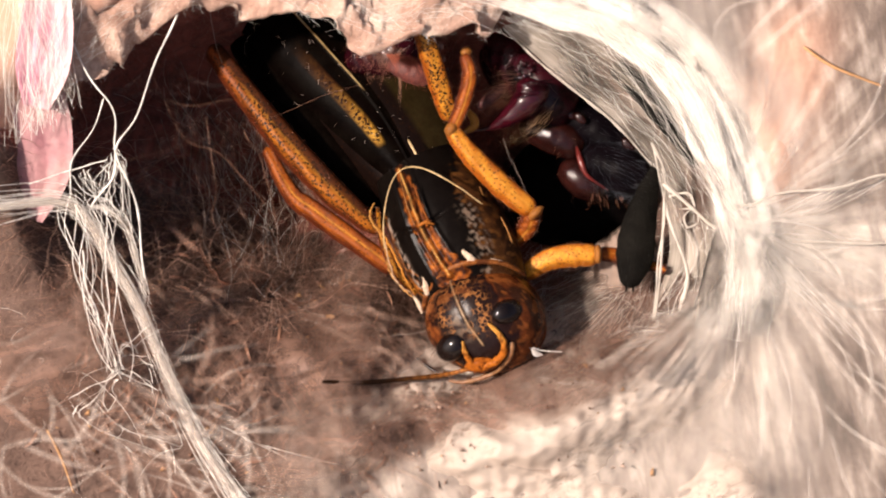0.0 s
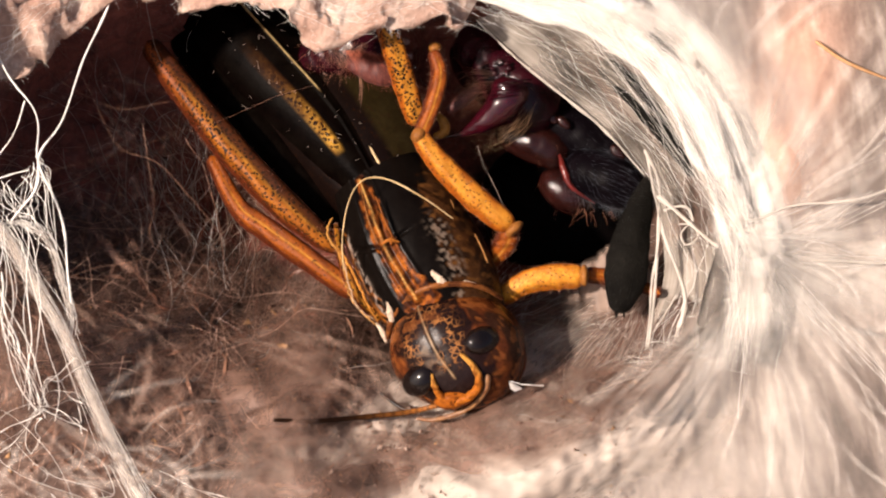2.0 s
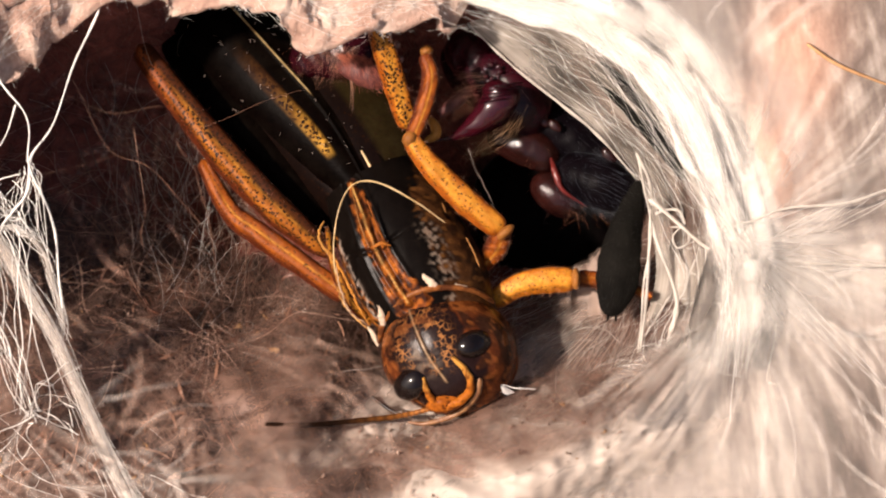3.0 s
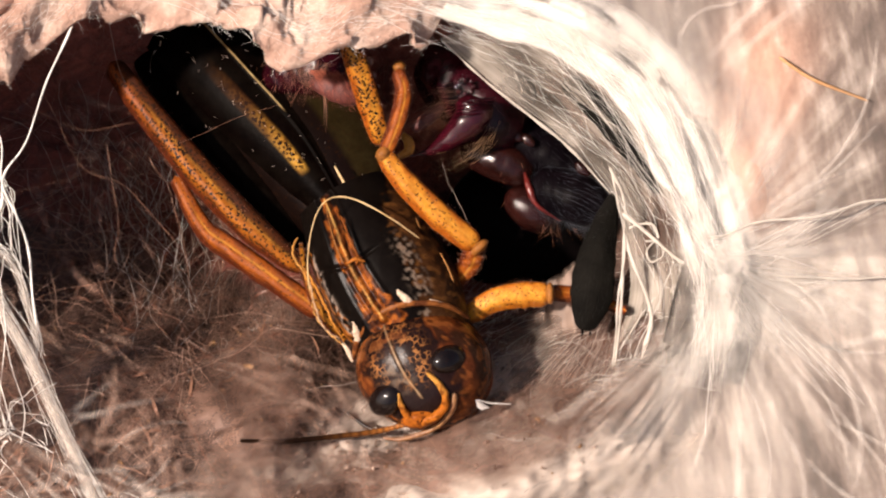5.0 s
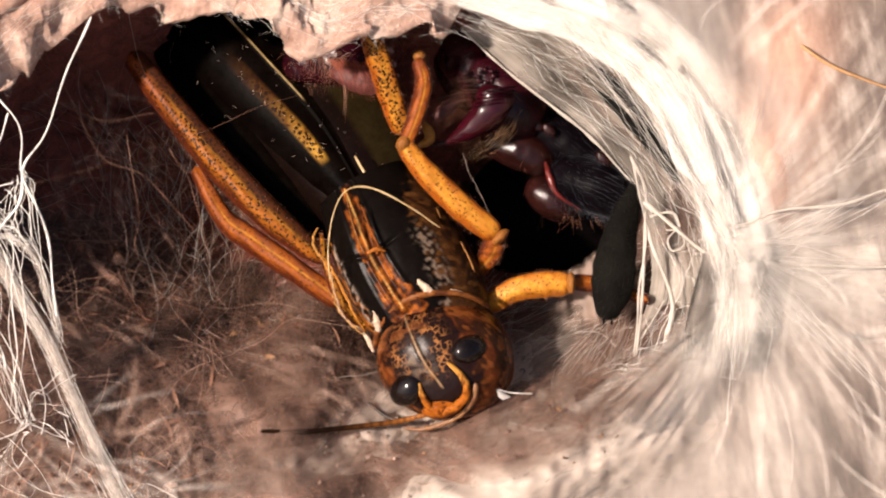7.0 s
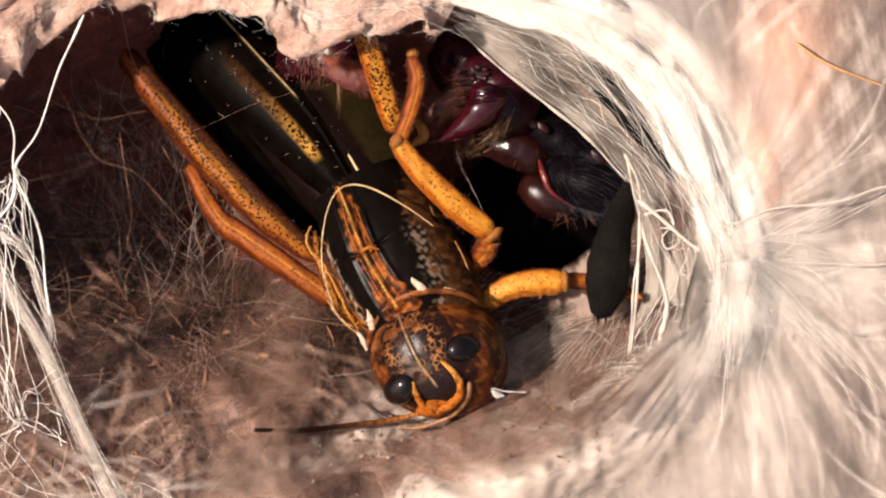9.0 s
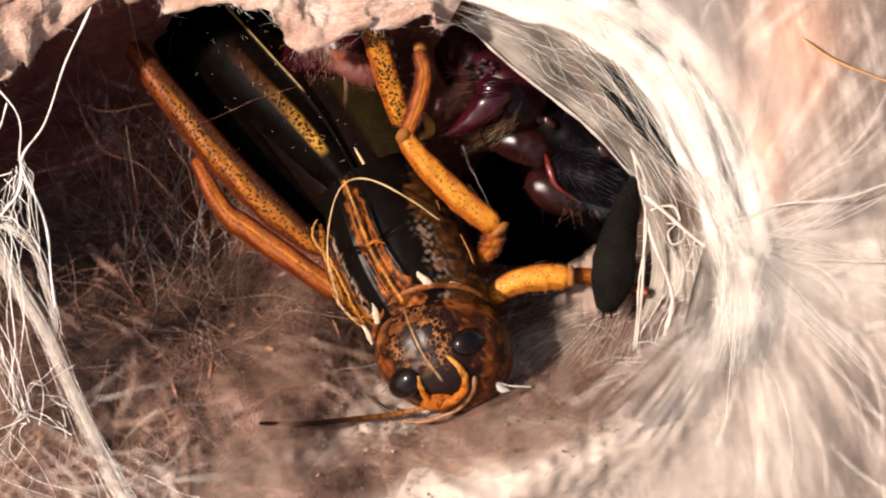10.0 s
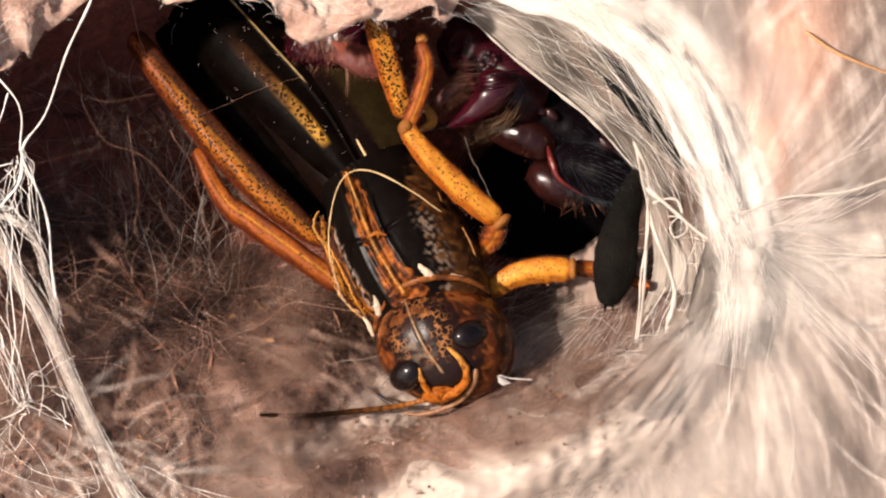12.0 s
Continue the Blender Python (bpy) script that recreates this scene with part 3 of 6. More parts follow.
def scatter(count, box, keep):
    got = np.zeros((0, 2))
    while len(got) < count:
        q = np.stack([RNG.uniform(box[0], box[1], count), RNG.uniform(box[2], box[3], count)], -1)
        got = np.vstack([got, q[RNG.uniform(0, 1, count) < keep(q[:, 0], q[:, 1])]])
    return got[:count]


# silk matted over the bank outside, spreading away from the rim
NODE = np.array((21.04, 0.84, 0.00)[:2])


def cover(level, seed, label):
    """A thin felt of silk that follows the bank outside the hole."""
    xs, ys = np.arange(-42, 42, 0.45), np.arange(-28, 26, 0.45)
    X, Y = np.meshgrid(xs, ys, indexing="ij")
    bumpy = 0.12 * relief(X * 1.3 + seed, Y * 1.3, LUMPS)
    Z = np.maximum(depth(X, Y), -30) + level * (1 + bumpy)
    f = grid_faces(len(xs), len(ys))
    gone = np.hypot(X - NODE[0], (Y - NODE[1]) * 0.8)
    full = (outside(X, Y, 0.03 * level) * (0.08 + 0.92 * np.exp(-(np.maximum(gone - 4, 0) / 9.5) ** 1.4))).ravel()
    upper = 1 - 0.9 * step(1.09, 1.3, hole(X, Y)) * step(0, 8, Y)
    full = full * (upper * (1 - 0.75 * step(20, 30, X) * step(0, -9, Y))).ravel()
    keep = (full > 0.002)[f].any(1)
    dx, dy = X - NODE[0], Y - NODE[1]
    r = np.hypot(dx, dy) + 3.0
    uv = np.stack([np.log(r).ravel() * 1.4 + seed, np.arctan2(dy, dx).ravel()], -1)
    return thing("silk_cover", (np.stack([X, Y, Z], -1).reshape(-1, 3), f[keep]), SILK_SHEET, label, "spider silk", kind="stuff", uv=uv, at=(26, 0, 0), pattern=np.stack([full, full, full, full], -1))


cover(0.55, 0.0, "thin white silk felt spread over the bank")
cover(1.25, 4.7, "loose wispy silk layer above the felt")
xs, ys = np.arange(-38, 18, 0.4), np.arange(-24, 3, 0.4)
X, Y = np.meshgrid(xs, ys, indexing="ij")
Z = depth(X, Y) + 0.45 + 0.3 * relief(X * 0.8, Y * 0.8 + 3, LUMPS)
full = (step(-2, -9, Y) * (1 - outside(X, Y))).ravel()
thing("floor_felt", (np.stack([X, Y, Z], -1).reshape(-1, 3), grid_faces(len(xs), len(ys))), FELT, "thin dusty silk felt draped over the burrow floor", "spider silk", kind="stuff",
      uv=np.stack([(X + 0.3 * Y).ravel() * 0.06, (Y - 0.25 * X).ravel() * 0.1], -1), pattern=np.stack([full] * 4, -1))
xs, ys = np.arange(-18, 27, 0.2), np.arange(-24, 1, 0.2)
X, Y = np.meshgrid(xs, ys, indexing="ij")
Z = depth(X, Y) + 1.15 + 0.22 * relief(X * 0.9 + 2, Y * 0.9, LUMPS) + 0.12 * relief(X * 0.9, Y * 1.3, GRIT) - 0.08 * np.abs(relief(X * 0.9 + 3, Y * 1.5, FOLDS))
crust = 0.85 * (0.7 + 0.14 * relief(X * 1.4, Y * 1.4 + 5, LUMPS)) * np.exp(-(((X - 1) * 0.91 + (Y + 16.5) * 0.42) / 13.0) ** 2 - (((Y + 16.8) * 0.91 - (X - 1) * 0.42) / 3.6) ** 2)
slope = 0.95 * np.exp(-((X - 9.0 + 0.5 * (Y + 9)) / 7.5) ** 4 - ((Y + 9.3 - 0.35 * (X - 9)) / 4.2) ** 4)
shelf = step(-7.8, -10.6, Y - 0.12 * (X - 4) + 0.5 * relief(X * 0.7, Y * 0.7, LUMPS) * 0.5) * (0.45 * step(-17, -9, X) + 0.55 * step(-8, -1, X + 0.25 * relief(X, Y + 4, LUMPS)))
full = (np.clip(np.maximum(np.maximum(slope, crust), shelf), 0, 1) * step(20.0, 12.5, X + 0.6 * relief(X * 0.8, Y * 0.8, LUMPS) + 0.25 * (Y + 14)) * step(-24, -21, Y)).ravel()
thing("floor_felt", (np.stack([X, Y, Z], -1).reshape(-1, 3), grid_faces(len(xs), len(ys))), PALE_FELT, "thin pale silk sheet sloping from the funnel floor", "spider silk", kind="stuff",
      uv=np.stack([(X * 0.83 + Y * 0.56).ravel() * 0.22, (Y * 0.83 - X * 0.56).ravel() * 0.14], -1), pattern=np.stack([full] * 4, -1))
q = scatter(38000, (-42, 40, -26, 24), lambda x, y: step(0.9, 1.1, hole(x, y)) * np.where(x > 0, 1, 0.4))
away = np.hypot(q[:, 0] - NODE[0], q[:, 1] - NODE[1])
course = np.arctan2(q[:, 1] - NODE[1], q[:, 0] - NODE[0]) + RNG.normal(0, 1, len(q)) * (0.25 + 0.05 * away)
fan = fuzz(q, course, RNG.uniform(1.5, 9, len(q)), 9, 1.5, 0.2)
fan = fan[outside(fan[:, -1, 0], fan[:, -1, 1], 0.1) * outside(fan[:, 4, 0], fan[:, 4, 1], 0.1) * np.exp(-np.hypot(fan[:, 4, 0] - NODE[0], fan[:, 4, 1] - NODE[1]) / 10) * (1 - 0.6 * step(1.07, 1.25, hole(fan[:, 4, 0], fan[:, 4, 1])) * step(0, 8, fan[:, 4, 1])) > RNG.uniform(0.3, 18.0, len(fan))]
thing("matted_silk", strands(fan, RNG.uniform(0.006, 0.016, len(fan))), BANK_SILK, "white silk threads matted over the bank round the burrow", "spider silk", kind="stuff")

def ribbons(paths, widths, material, label):
    """Soft streaks of loose silk that lie in the bank's plane."""
    paths = np.asarray(paths, float)
    c, n, _ = paths.shape
    t = np.gradient(paths, axis=1)
    side = np.stack([-t[..., 1], t[..., 0], 0 * t[..., 0]], -1)
    side /= np.linalg.norm(side, axis=2)[..., None] + 1e-9
    w = np.broadcast_to(np.asarray(widths, float), (c,))[:, None, None, None]
    v = paths[:, :, None, :] + side[:, :, None, :] * w * np.array([-0.5, 0.5])[None, None, :, None]
    uv = np.stack(np.broadcast_arrays(np.linspace(0, 1, n)[None, :, None], np.array([0.0, 1.0])[None, None, :]), -1)
    uv = np.broadcast_to(uv, (c, n, 2, 2)).reshape(-1, 2)
    f = grid_faces(n, 2)
    thing("loose_silk", (v.reshape(-1, 3), (f[None] + (np.arange(c) * n * 2)[:, None, None]).reshape(-1, 4)), material, label, "spider silk", kind="stuff", uv=uv)


q = scatter(70, (-28, -14, 3, 14), lambda x, y: 1 + 0 * x)
p = fuzz(q, RNG.normal(-1.45, 0.4, len(q)), RNG.uniform(4, 8, len(q)), 14, 0.5, 0.08)
p[..., 2] += RNG.uniform(0.5, 4.0, (len(q), 1))
ribbons(p, RNG.uniform(0.12, 0.8, len(q)), BROWN_GAUZE, "soft brown veils of silk hanging in the burrow")
q = scatter(170, (-34, 8, -22, -4), lambda x, y: (1 - outside(x, y)))
p = fuzz(q, RNG.normal(-0.15, 0.6, len(q)), RNG.uniform(3, 9, len(q)), 14, 0.6, 0.1)
p[..., 2] += RNG.uniform(0.3, 0.9, (len(q), 1))
ribbons(p, RNG.uniform(0.3, 1.0, len(q)), DUSTY_GAUZE, "soft dusty streaks of silk on the burrow floor")
q = scatter(70, (-40, -18, -23, -9), lambda x, y: step(-8, -14, y + 0.2 * (x + 30)))
p = fuzz(q, RNG.normal(-0.25, 0.7, len(q)), RNG.uniform(4, 10, len(q)), 14, 0.8, 0.05)
p[..., 2] += RNG.uniform(0.6, 1.6, (len(q), 1))
ribbons(p, RNG.uniform(0.25, 0.8, len(q)), PALE_GAUZE, "soft pale streaks of silk over the burrow edge")

# soft streaks of silk over the bank, most of them spreading from the funnel's rim
def bank_streaks(count, reach, widths, material, label, spin=0.3):
    q = scatter(count, (8, 42, -24, 20), lambda x, y: step(1.03, 1.12, hole(x, y)) * (1 - step(23, 27, x) * step(2, 6, y)) * np.exp(-np.hypot(x - NODE[0], y - NODE[1]) / reach))
    out = np.arctan2(q[:, 1] - NODE[1], q[:, 0] - NODE[0]) + RNG.normal(0, spin, count)
    p = fuzz(q, out, RNG.uniform(5, 16, count), 16, 0.6, 0.05)
    p[..., 2] += RNG.uniform(0.5, 0.8, (count, 1))
    p = p[(outside(p[..., 0], p[..., 1]) > 0.5).all(1)]
    ribbons(p, RNG.uniform(*widths, len(p)), material, label)


bank_streaks(34, 8.0, (0.3, 0.9), SOFT_GAUZE, "soft white streaks of silk spreading over the bank")
bank_streaks(16, 9.0, (0.25, 0.6), SOFT_GAUZE, "soft white streaks of silk crossing over the bank", 1.3)

# dusty threads on the burrow's floor, reddish ones on its walls
def felted(count, keep, material, label):
    q = scatter(count, (-40, 20, -20, 18), lambda x, y: (1 - step(0.92, 1.05, hole(x, y))) * keep(x, y))
    fan = fuzz(q, RNG.uniform(0, 6.28, count), RNG.uniform(1.5, 7, count), 8, 0.8, 0.16)
    thing("burrow_lining", strands(fan, RNG.uniform(0.008, 0.022, count)), material, label, "spider silk", kind="stuff")


felted(3600, lambda x, y: step(1, -6, y + 0.3 * (x + 10)) * (0.35 + 0.65 * step(-15, -10, y)), FLOOR_SILK, "brown dusty silk threads lining the burrow floor")
def curls(count, box, size, radius, material, label):
    """Short curled wisps of silk stuck to the floor."""
    q = scatter(count, box, lambda x, y: 1 - outside(x, y))
    p = fuzz(q, RNG.uniform(0, 6.28, count), RNG.uniform(0.3, 1.0, count) * size, 14, 0.7, 0.3)
    thing("silk_curls", strands(p, RNG.uniform(0.4, 1.4, count) * radius), material, label, "spider silk", kind="stuff")


curls(220, (-38, 8, -22, -3), 5.0, 0.017, FLOOR_SILK, "curled dusty wisps of silk stuck to the burrow floor")
curls(90, (-2, 12, -19, -11), 2.2, 0.02, WHITE_SILK, "short white wisps of silk below the funnel")
curls(80, (-38, 4, -24, -4), 3.5, 0.016, WHITE_SILK, "curled white wisps of silk stuck to the burrow floor")
felted(2600, lambda x, y: step(-6, 1, y + 0.3 * (x + 10)), RED_SILK, "reddish brown threads lining the burrow wall")


# ---- rim of the funnel ----
def band(pts, spread, count, radius, rise, steps=24, run=(0.15, 0.55)):
    """Many threads that each run a stretch of one line, drifting across each other."""
    fine = spline(pts, 200)
    _, side, _ = frames(fine)
    wide = spline(spread, 200)
    length = RNG.uniform(run[0], run[1], count)
    start = RNG.uniform(-0.1, 1.0, count) - length * 0.3
    s = np.clip(start[:, None] + length[:, None] * np.linspace(0, 1, steps)[None], 0, 1)
    i = (s * 199).astype(int)
    k = np.linspace(0, 1, steps)[None, :]
    off = RNG.normal(0, 1, (count, 1)) * (1 - k) + RNG.normal(0, 1, (count, 1)) * k
    off = off + sum(RNG.normal(0, 0.12, (count, 1)) * np.sin((j + 1) * 3.14 * k + RNG.uniform(0, 6.28, (count, 1))) for j in range(4))
    p = fine[i] + side[i] * (off * wide[i][..., 0])[..., None]
    p[..., 2] += RNG.uniform(0, rise, (count, 1))
    p = p + np.linspace(0, 0.02, steps)[None, :, None]
    return strands(p, RNG.uniform(0.5, 1.3, count) * radius, taper=False)


RIM = [(-3.34, 19.95, 1.00), (3.82, 17.94, 1.20), (10.18, 16.34, 1.40), (15.49, 12.91, 1.60), (18.89, 7.34, 1.80), (20.69, 2.02, 2.00), (21.74, -2.74, 1.80), (20.60, -8.60, 1.10)]
rim = base_of("funnel_web", (20.64, -0.36, 0.00))
tagged(rim, "thick white silk collar and throat of a funnel web", "spider web")
part("collar", tube([(a, b, c - 1.4) for a, b, c in RIM], [0.3, 0.6, 1.15, 1.4, 1.3, 1.0, 0.6, 0.15], 160, 32, 0.16, rough=0.3), COLLAR_SILK, rim)
part("loose_threads", band(RIM, [0.7, 1.1, 1.4, 1.5, 1.5, 1.3, 1.1, 1.0], 130, 0.008, 0.1), WHITE_SILK, rim, kind="stuff")
fine = spline(RIM, 60)
_, across, _ = frames(fine)
folds = []
for j in range(44):
    i = int(RNG.integers(0, 34))
    run = fine[i:i + 26]
    k = np.linspace(0, 1, 26)[:, None]
    off = RNG.uniform(-1.6, 3.2) * (1 - k) + RNG.uniform(-1.6, 3.2) * k
    outward = np.sign(((run - np.array([4.0, 3.0, 0.0])) * across[i:i + 26]).sum(1))[:, None]
    run = run + across[i:i + 26] * outward * off
    run[:, 2] = np.maximum(run[:, 2] - 0.35 * np.abs(off[:, 0]), depth(run[:, 0], run[:, 1]) + 0.6) - RNG.uniform(0.2, 0.5)
    folds.append(run)
ribbons(np.array(folds), RNG.uniform(0.8, 2.8, len(folds)), WHITE_GAUZE, "soft folds of white silk along the funnel rim")


def ruled(a, b, n, m, sag=0.0, rough=0.1, seed=1):
    """A thin sheet between two lines, with slight folds."""
    A, B = spline(a, n), spline(b, n)
    k = np.linspace(0, 1, m)
    v = A[:, None, :] * (1 - k)[None, :, None] + B[:, None, :] * k[None, :, None]
    rng = np.random.default_rng(seed)
    u = np.linspace(0, 1, n)
    bumpy = sum(np.sin(rng.uniform(2, 9) * 6.28 * u[:, None] + rng.uniform(-6, 6) * k[None, :] + rng.uniform(0, 6.28)) for _ in range(6))
    v[..., 2] += rough * bumpy + sag * np.sin(math.pi * k)[None, :]
    U, V = np.meshgrid(u, k, indexing="ij")
    return v.reshape(-1, 3), grid_faces(n, m), np.stack([U.ravel(), V.ravel()], -1)


EDGE = [(2.28, 16.57, -4.00), (5.97, 13.21, -5.00), (11.31, 8.98, -5.50), (14.62, 5.38, -6.00), (15.86, 0.86, -6.00), (15.77, -3.24, -6.00), (13.80, -7.35, -6.00)]
BROW = [(5.84, 17.64, 0.00), (11.04, 16.04, 0.00), (15.44, 11.64, 0.00), (18.24, 6.84, 0.00), (20.64, 1.64, 0.00), (21.12, -3.16, 0.00), (17.52, -9.60, -1.00)]
lining = ruled(EDGE, BROW, 120, 50, -1.2, 0.16)
U, V = lining[2][:, 0], lining[2][:, 1]
slit = 0.95 * np.exp(-((U - 0.42) / 0.22) ** 4 - ((V - 0.74 + 0.25 * (U - 0.4)) / 0.08) ** 2) + 0.35 * np.exp(-((U - 0.3) / 0.12) ** 2 - ((V - 0.3) / 0.12) ** 2) + 0.4 * np.exp(-((U - 0.18) / 0.1) ** 2 - ((V - 0.45) / 0.2) ** 2) + 0.6 * np.exp(-((U - 0.8) / 0.08) ** 2 - ((V - 0.72) / 0.25) ** 2) + 0.7 * np.exp(-((U - 0.62) / 0.08) ** 2 - ((V - 0.45) / 0.25) ** 2)
full = np.clip(1 - 1.4 * slit, 0, 1)
throat = part("throat_sheet", lining[:2], LINING, rim, "grey white silk sheet lining the throat", uv=lining[2], pattern=np.stack([full] * 4, -1))
part("hem", tube(EDGE[:4], [0.04, 0.09, 0.1, 0.05], 80, 7, rough=0.4)[:2], THREAD_SILK, throat, "bright rolled edge")
middle = [tuple((np.array(a) * 0.5 + np.array(b) * 0.5 + np.array([0, 0, 0.3])).tolist()) for a, b in zip(EDGE, BROW)]
part("loose_threads", band(middle, [1.0, 1.4, 1.7, 1.6, 1.6, 1.4, 0.9], 60, 0.01, 0.6), WHITE_SILK, throat, kind="stuff")

sill = ruled([(8.38, -2.67, -9.40), (10.26, -0.88, -9.60), (12.13, 0.46, -9.40), (13.96, 1.91, -8.60)], [(8.96, -6.60, -8.40), (11.43, -5.76, -8.00), (13.86, -4.91, -7.00), (15.65, -3.66, -6.00)], 60, 30, 0.3, 0.08, 7)
U, V = sill[2][:, 0], sill[2][:, 1]
full = 0.95 * step(0.0, 0.15, V + 0.02 * np.sin(23 * U) + 0.015 * np.sin(61 * U)) * step(1.0, 0.7, V) * step(0.05, 0.5, U - 0.35 * (V - 0.5) + 0.04 * np.sin(19 * V))
part("sill_sheet", sill[:2], SILL, rim, "ragged pale silk sheet under the grasshopper's front leg", uv=sill[2], pattern=np.stack([full] * 4, -1))

start = scatter(70, (0, 1, 0, 1), lambda x, y: 1 + 0 * x)
low, high = spline([(8.33, -8.87, -8.20), (10.57, -9.04, -7.20), (12.98, -8.58, -6.00), (14.97, -7.52, -5.00)], 50), spline([(12.10, -5.57, -8.80), (13.52, -4.73, -8.20), (15.12, -4.09, -7.40), (16.51, -3.66, -6.60)], 50)
i = (start[:, 0] * 49).astype(int)
k = np.linspace(0, 1, 16)[None, :] * RNG.uniform(0.35, 0.9, (70, 1)) + start[:, 1:] * 0.3
p = low[i][:, None, :] * (1 - k)[..., None] + high[i][:, None, :] * k[..., None] + RNG.normal(0, 0.25, (70, 1, 3)) + np.cumsum(RNG.normal(0, 0.02, (70, 16, 3)), axis=1)
p[..., 2] += 0.5
part("loose_threads", strands(p, RNG.uniform(0.015, 0.05, 70)), GREY_SILK, rim, "pinkish threads along the sill", kind="stuff")

# ---- lips of the mouth ----
def lip(name, pts, radii, seed, label):
    ob = base_of(name, pts[0])
    tagged(ob, label, "burrow lip", group="burrow lips")
    t = tube(pts, radii, 110, 40, 0.36, rough=0.12, seed=seed)
    v = t[0]
    v = v + 0.1 * np.stack([relief(v[:, 0] * 1.5, v[:, 1] * 1.5 + v[:, 2], GRIT)] * 3, -1) + 0.12 * np.stack([relief(v[:, 1] * 2, v[:, 0] * 2, LUMPS)] * 3, -1)
    part("crust", (v, t[1]), LIP, ob)
    pick = RNG.integers(0, len(v), 1400)
    d = RNG.normal(0, 1, (1400, 3))
    p = v[pick][:, None, :] + d[:, None, :] * np.linspace(0, 1, 7)[None, :, None] * RNG.uniform(0.1, 0.4, (1400, 1, 1))
    p = p + np.cumsum(RNG.normal(0, 0.05, p.shape), axis=1)
    part("fluff", strands(p, 0.009), WHITE_SILK, ob, kind="stuff")
    high = [(a, b, c + 0.4 * r) for (a, b, c), r in zip(pts, radii)]
    part("loose_threads", band(high, [0.5 * r for r in radii], 90, 0.01, 0.3, 24, (0.1, 0.4)), WHITE_SILK, ob, kind="stuff")


LIP = mottled("silk_bound_lip", [(0.3, (0.3, 0.17, 0.12)), (0.5, (0.46, 0.29, 0.22)), (0.68, (0.6, 0.45, 0.36))], 0.35, 0.85, 0.8, 0.3)
lip("burrow_lip", [(-26.00, 20.30, 0.20), (-20.50, 20.25, 0.20), (-16.50, 20.10, 0.10), (-13.20, 19.40, 0.00), (-10.90, 18.20, 0.20), (-8.50, 17.55, 0.30), (-6.40, 17.40, 0.40), (-4.10, 18.05, 0.30), (-0.50, 18.60, 0.10), (3.30, 19.00, 0.00)], [2.2, 2.3, 2.3, 2.3, 2.5, 2.6, 2.5, 2.3, 2.4, 2.4], 2, "crumbly pinkish soil lip bound with silk over the burrow")
lip("burrow_lip", [(-41.14, 9.68, -1.00), (-36.49, 12.62, 0.40), (-31.22, 15.09, 1.00), (-27.46, 17.90, 0.80), (-22.31, 20.15, 0.50), (-14.56, 20.68, 0.00)], [2.5, 3.3, 3.1, 2.6, 2.3, 2.2], 4, "silk covered pink soil lip beside the burrow mouth")


# ---- loose threads across the mouth ----
def thread(pts, radius, material=None, label="taut white silk thread across the burrow mouth", n=60, group="silk threads"):
    line = spline(pts, 24)
    k = np.linspace(0, 1, 24)[:, None]
    reach = np.linalg.norm(line[-1] - line[0])
    for j in range(2, 6):
        line = line + RNG.normal(0, 0.007, (1, 3)) * reach * np.sin(j * math.pi * k + RNG.uniform(0, 6.28)) * np.sin(math.pi * k)
    t = tube(line, [radius, radius * 0.7, radius * 1.05, radius * 0.75], n, 7, rough=0.2)
    thing("silk_thread", t[:2], material or WHITE_SILK, label, "silk thread", group)


def strand_rope(pts, radii, count, label):
    ob = base_of("silk_strand", pts[0])
    tagged(ob, label, "silk strand", group="silk strands")
    part("core", tube(pts, [r * 0.36 for r in radii], 80, 12, 0.7, rough=0.3)[:2], THREAD_SILK, ob)
    line = spline(pts, 40)
    ribbons(np.array([line + RNG.normal(0, 0.12, (1, 3)) + np.array([0, 0, 0.3 + 0.05 * j]) for j in range(4)]), max(radii) * np.array([1.9, 1.0, 1.4, 0.8]), PALE_GAUZE, "soft white silk wound along a strand")
    part("loose_threads", band(pts, [r * 1.05 for r in radii], count, 0.02, 0.2, 40, (0.15, 0.6)), WHITE_SILK, ob, kind="stuff")


strand_rope([(-38.30, 1.60, 6.00), (-33.15, 2.20, 4.00), (-30.94, 1.22, 3.00), (-29.07, -1.94, 2.20), (-26.72, -5.91, 2.00), (-25.27, -9.53, 0.80), (-23.78, -13.17, -0.20), (-21.71, -17.12, 0.50), (-19.26, -20.65, 1.20), (-16.46, -24.62, 1.30), (-13.30, -29.43, 1.00)], [0.7, 0.6, 0.42, 0.34, 0.32, 0.34, 0.4, 0.5, 0.55, 0.6, 0.5], 110, "thick cream silk strand slung across the burrow mouth")
strand_rope([(-31.87, 1.63, 2.00), (-29.49, 1.82, 2.00), (-27.73, 0.44, 1.80), (-26.77, -2.34, 1.60), (-26.19, -4.73, 1.40), (-26.34, -6.72, 1.20)], [0.15, 0.26, 0.2, 0.22, 0.2, 0.12], 26, "knotted silk strand beside the burrow mouth")
thread([(-23.65, 17.24, 1.00), (-25.13, 13.52, 2.00), (-26.99, 8.72, 3.00), (-28.03, 6.54, 3.50), (-28.64, 3.97, 4.00), (-30.21, 1.81, 4.00)], 0.09)
thread([(-33.46, 19.07, 2.00), (-30.54, 12.27, 3.00), (-28.91, 9.49, 3.40), (-28.02, 6.34, 3.60), (-26.92, 2.40, 3.60), (-26.21, -1.14, 3.60), (-25.97, -3.90, 3.60)], 0.085)
thread([(-29.24, 10.44, 3.30), (-30.16, 7.94, 2.90), (-31.73, 5.56, 3.00), (-31.87, 2.80, 3.40)], 0.06)
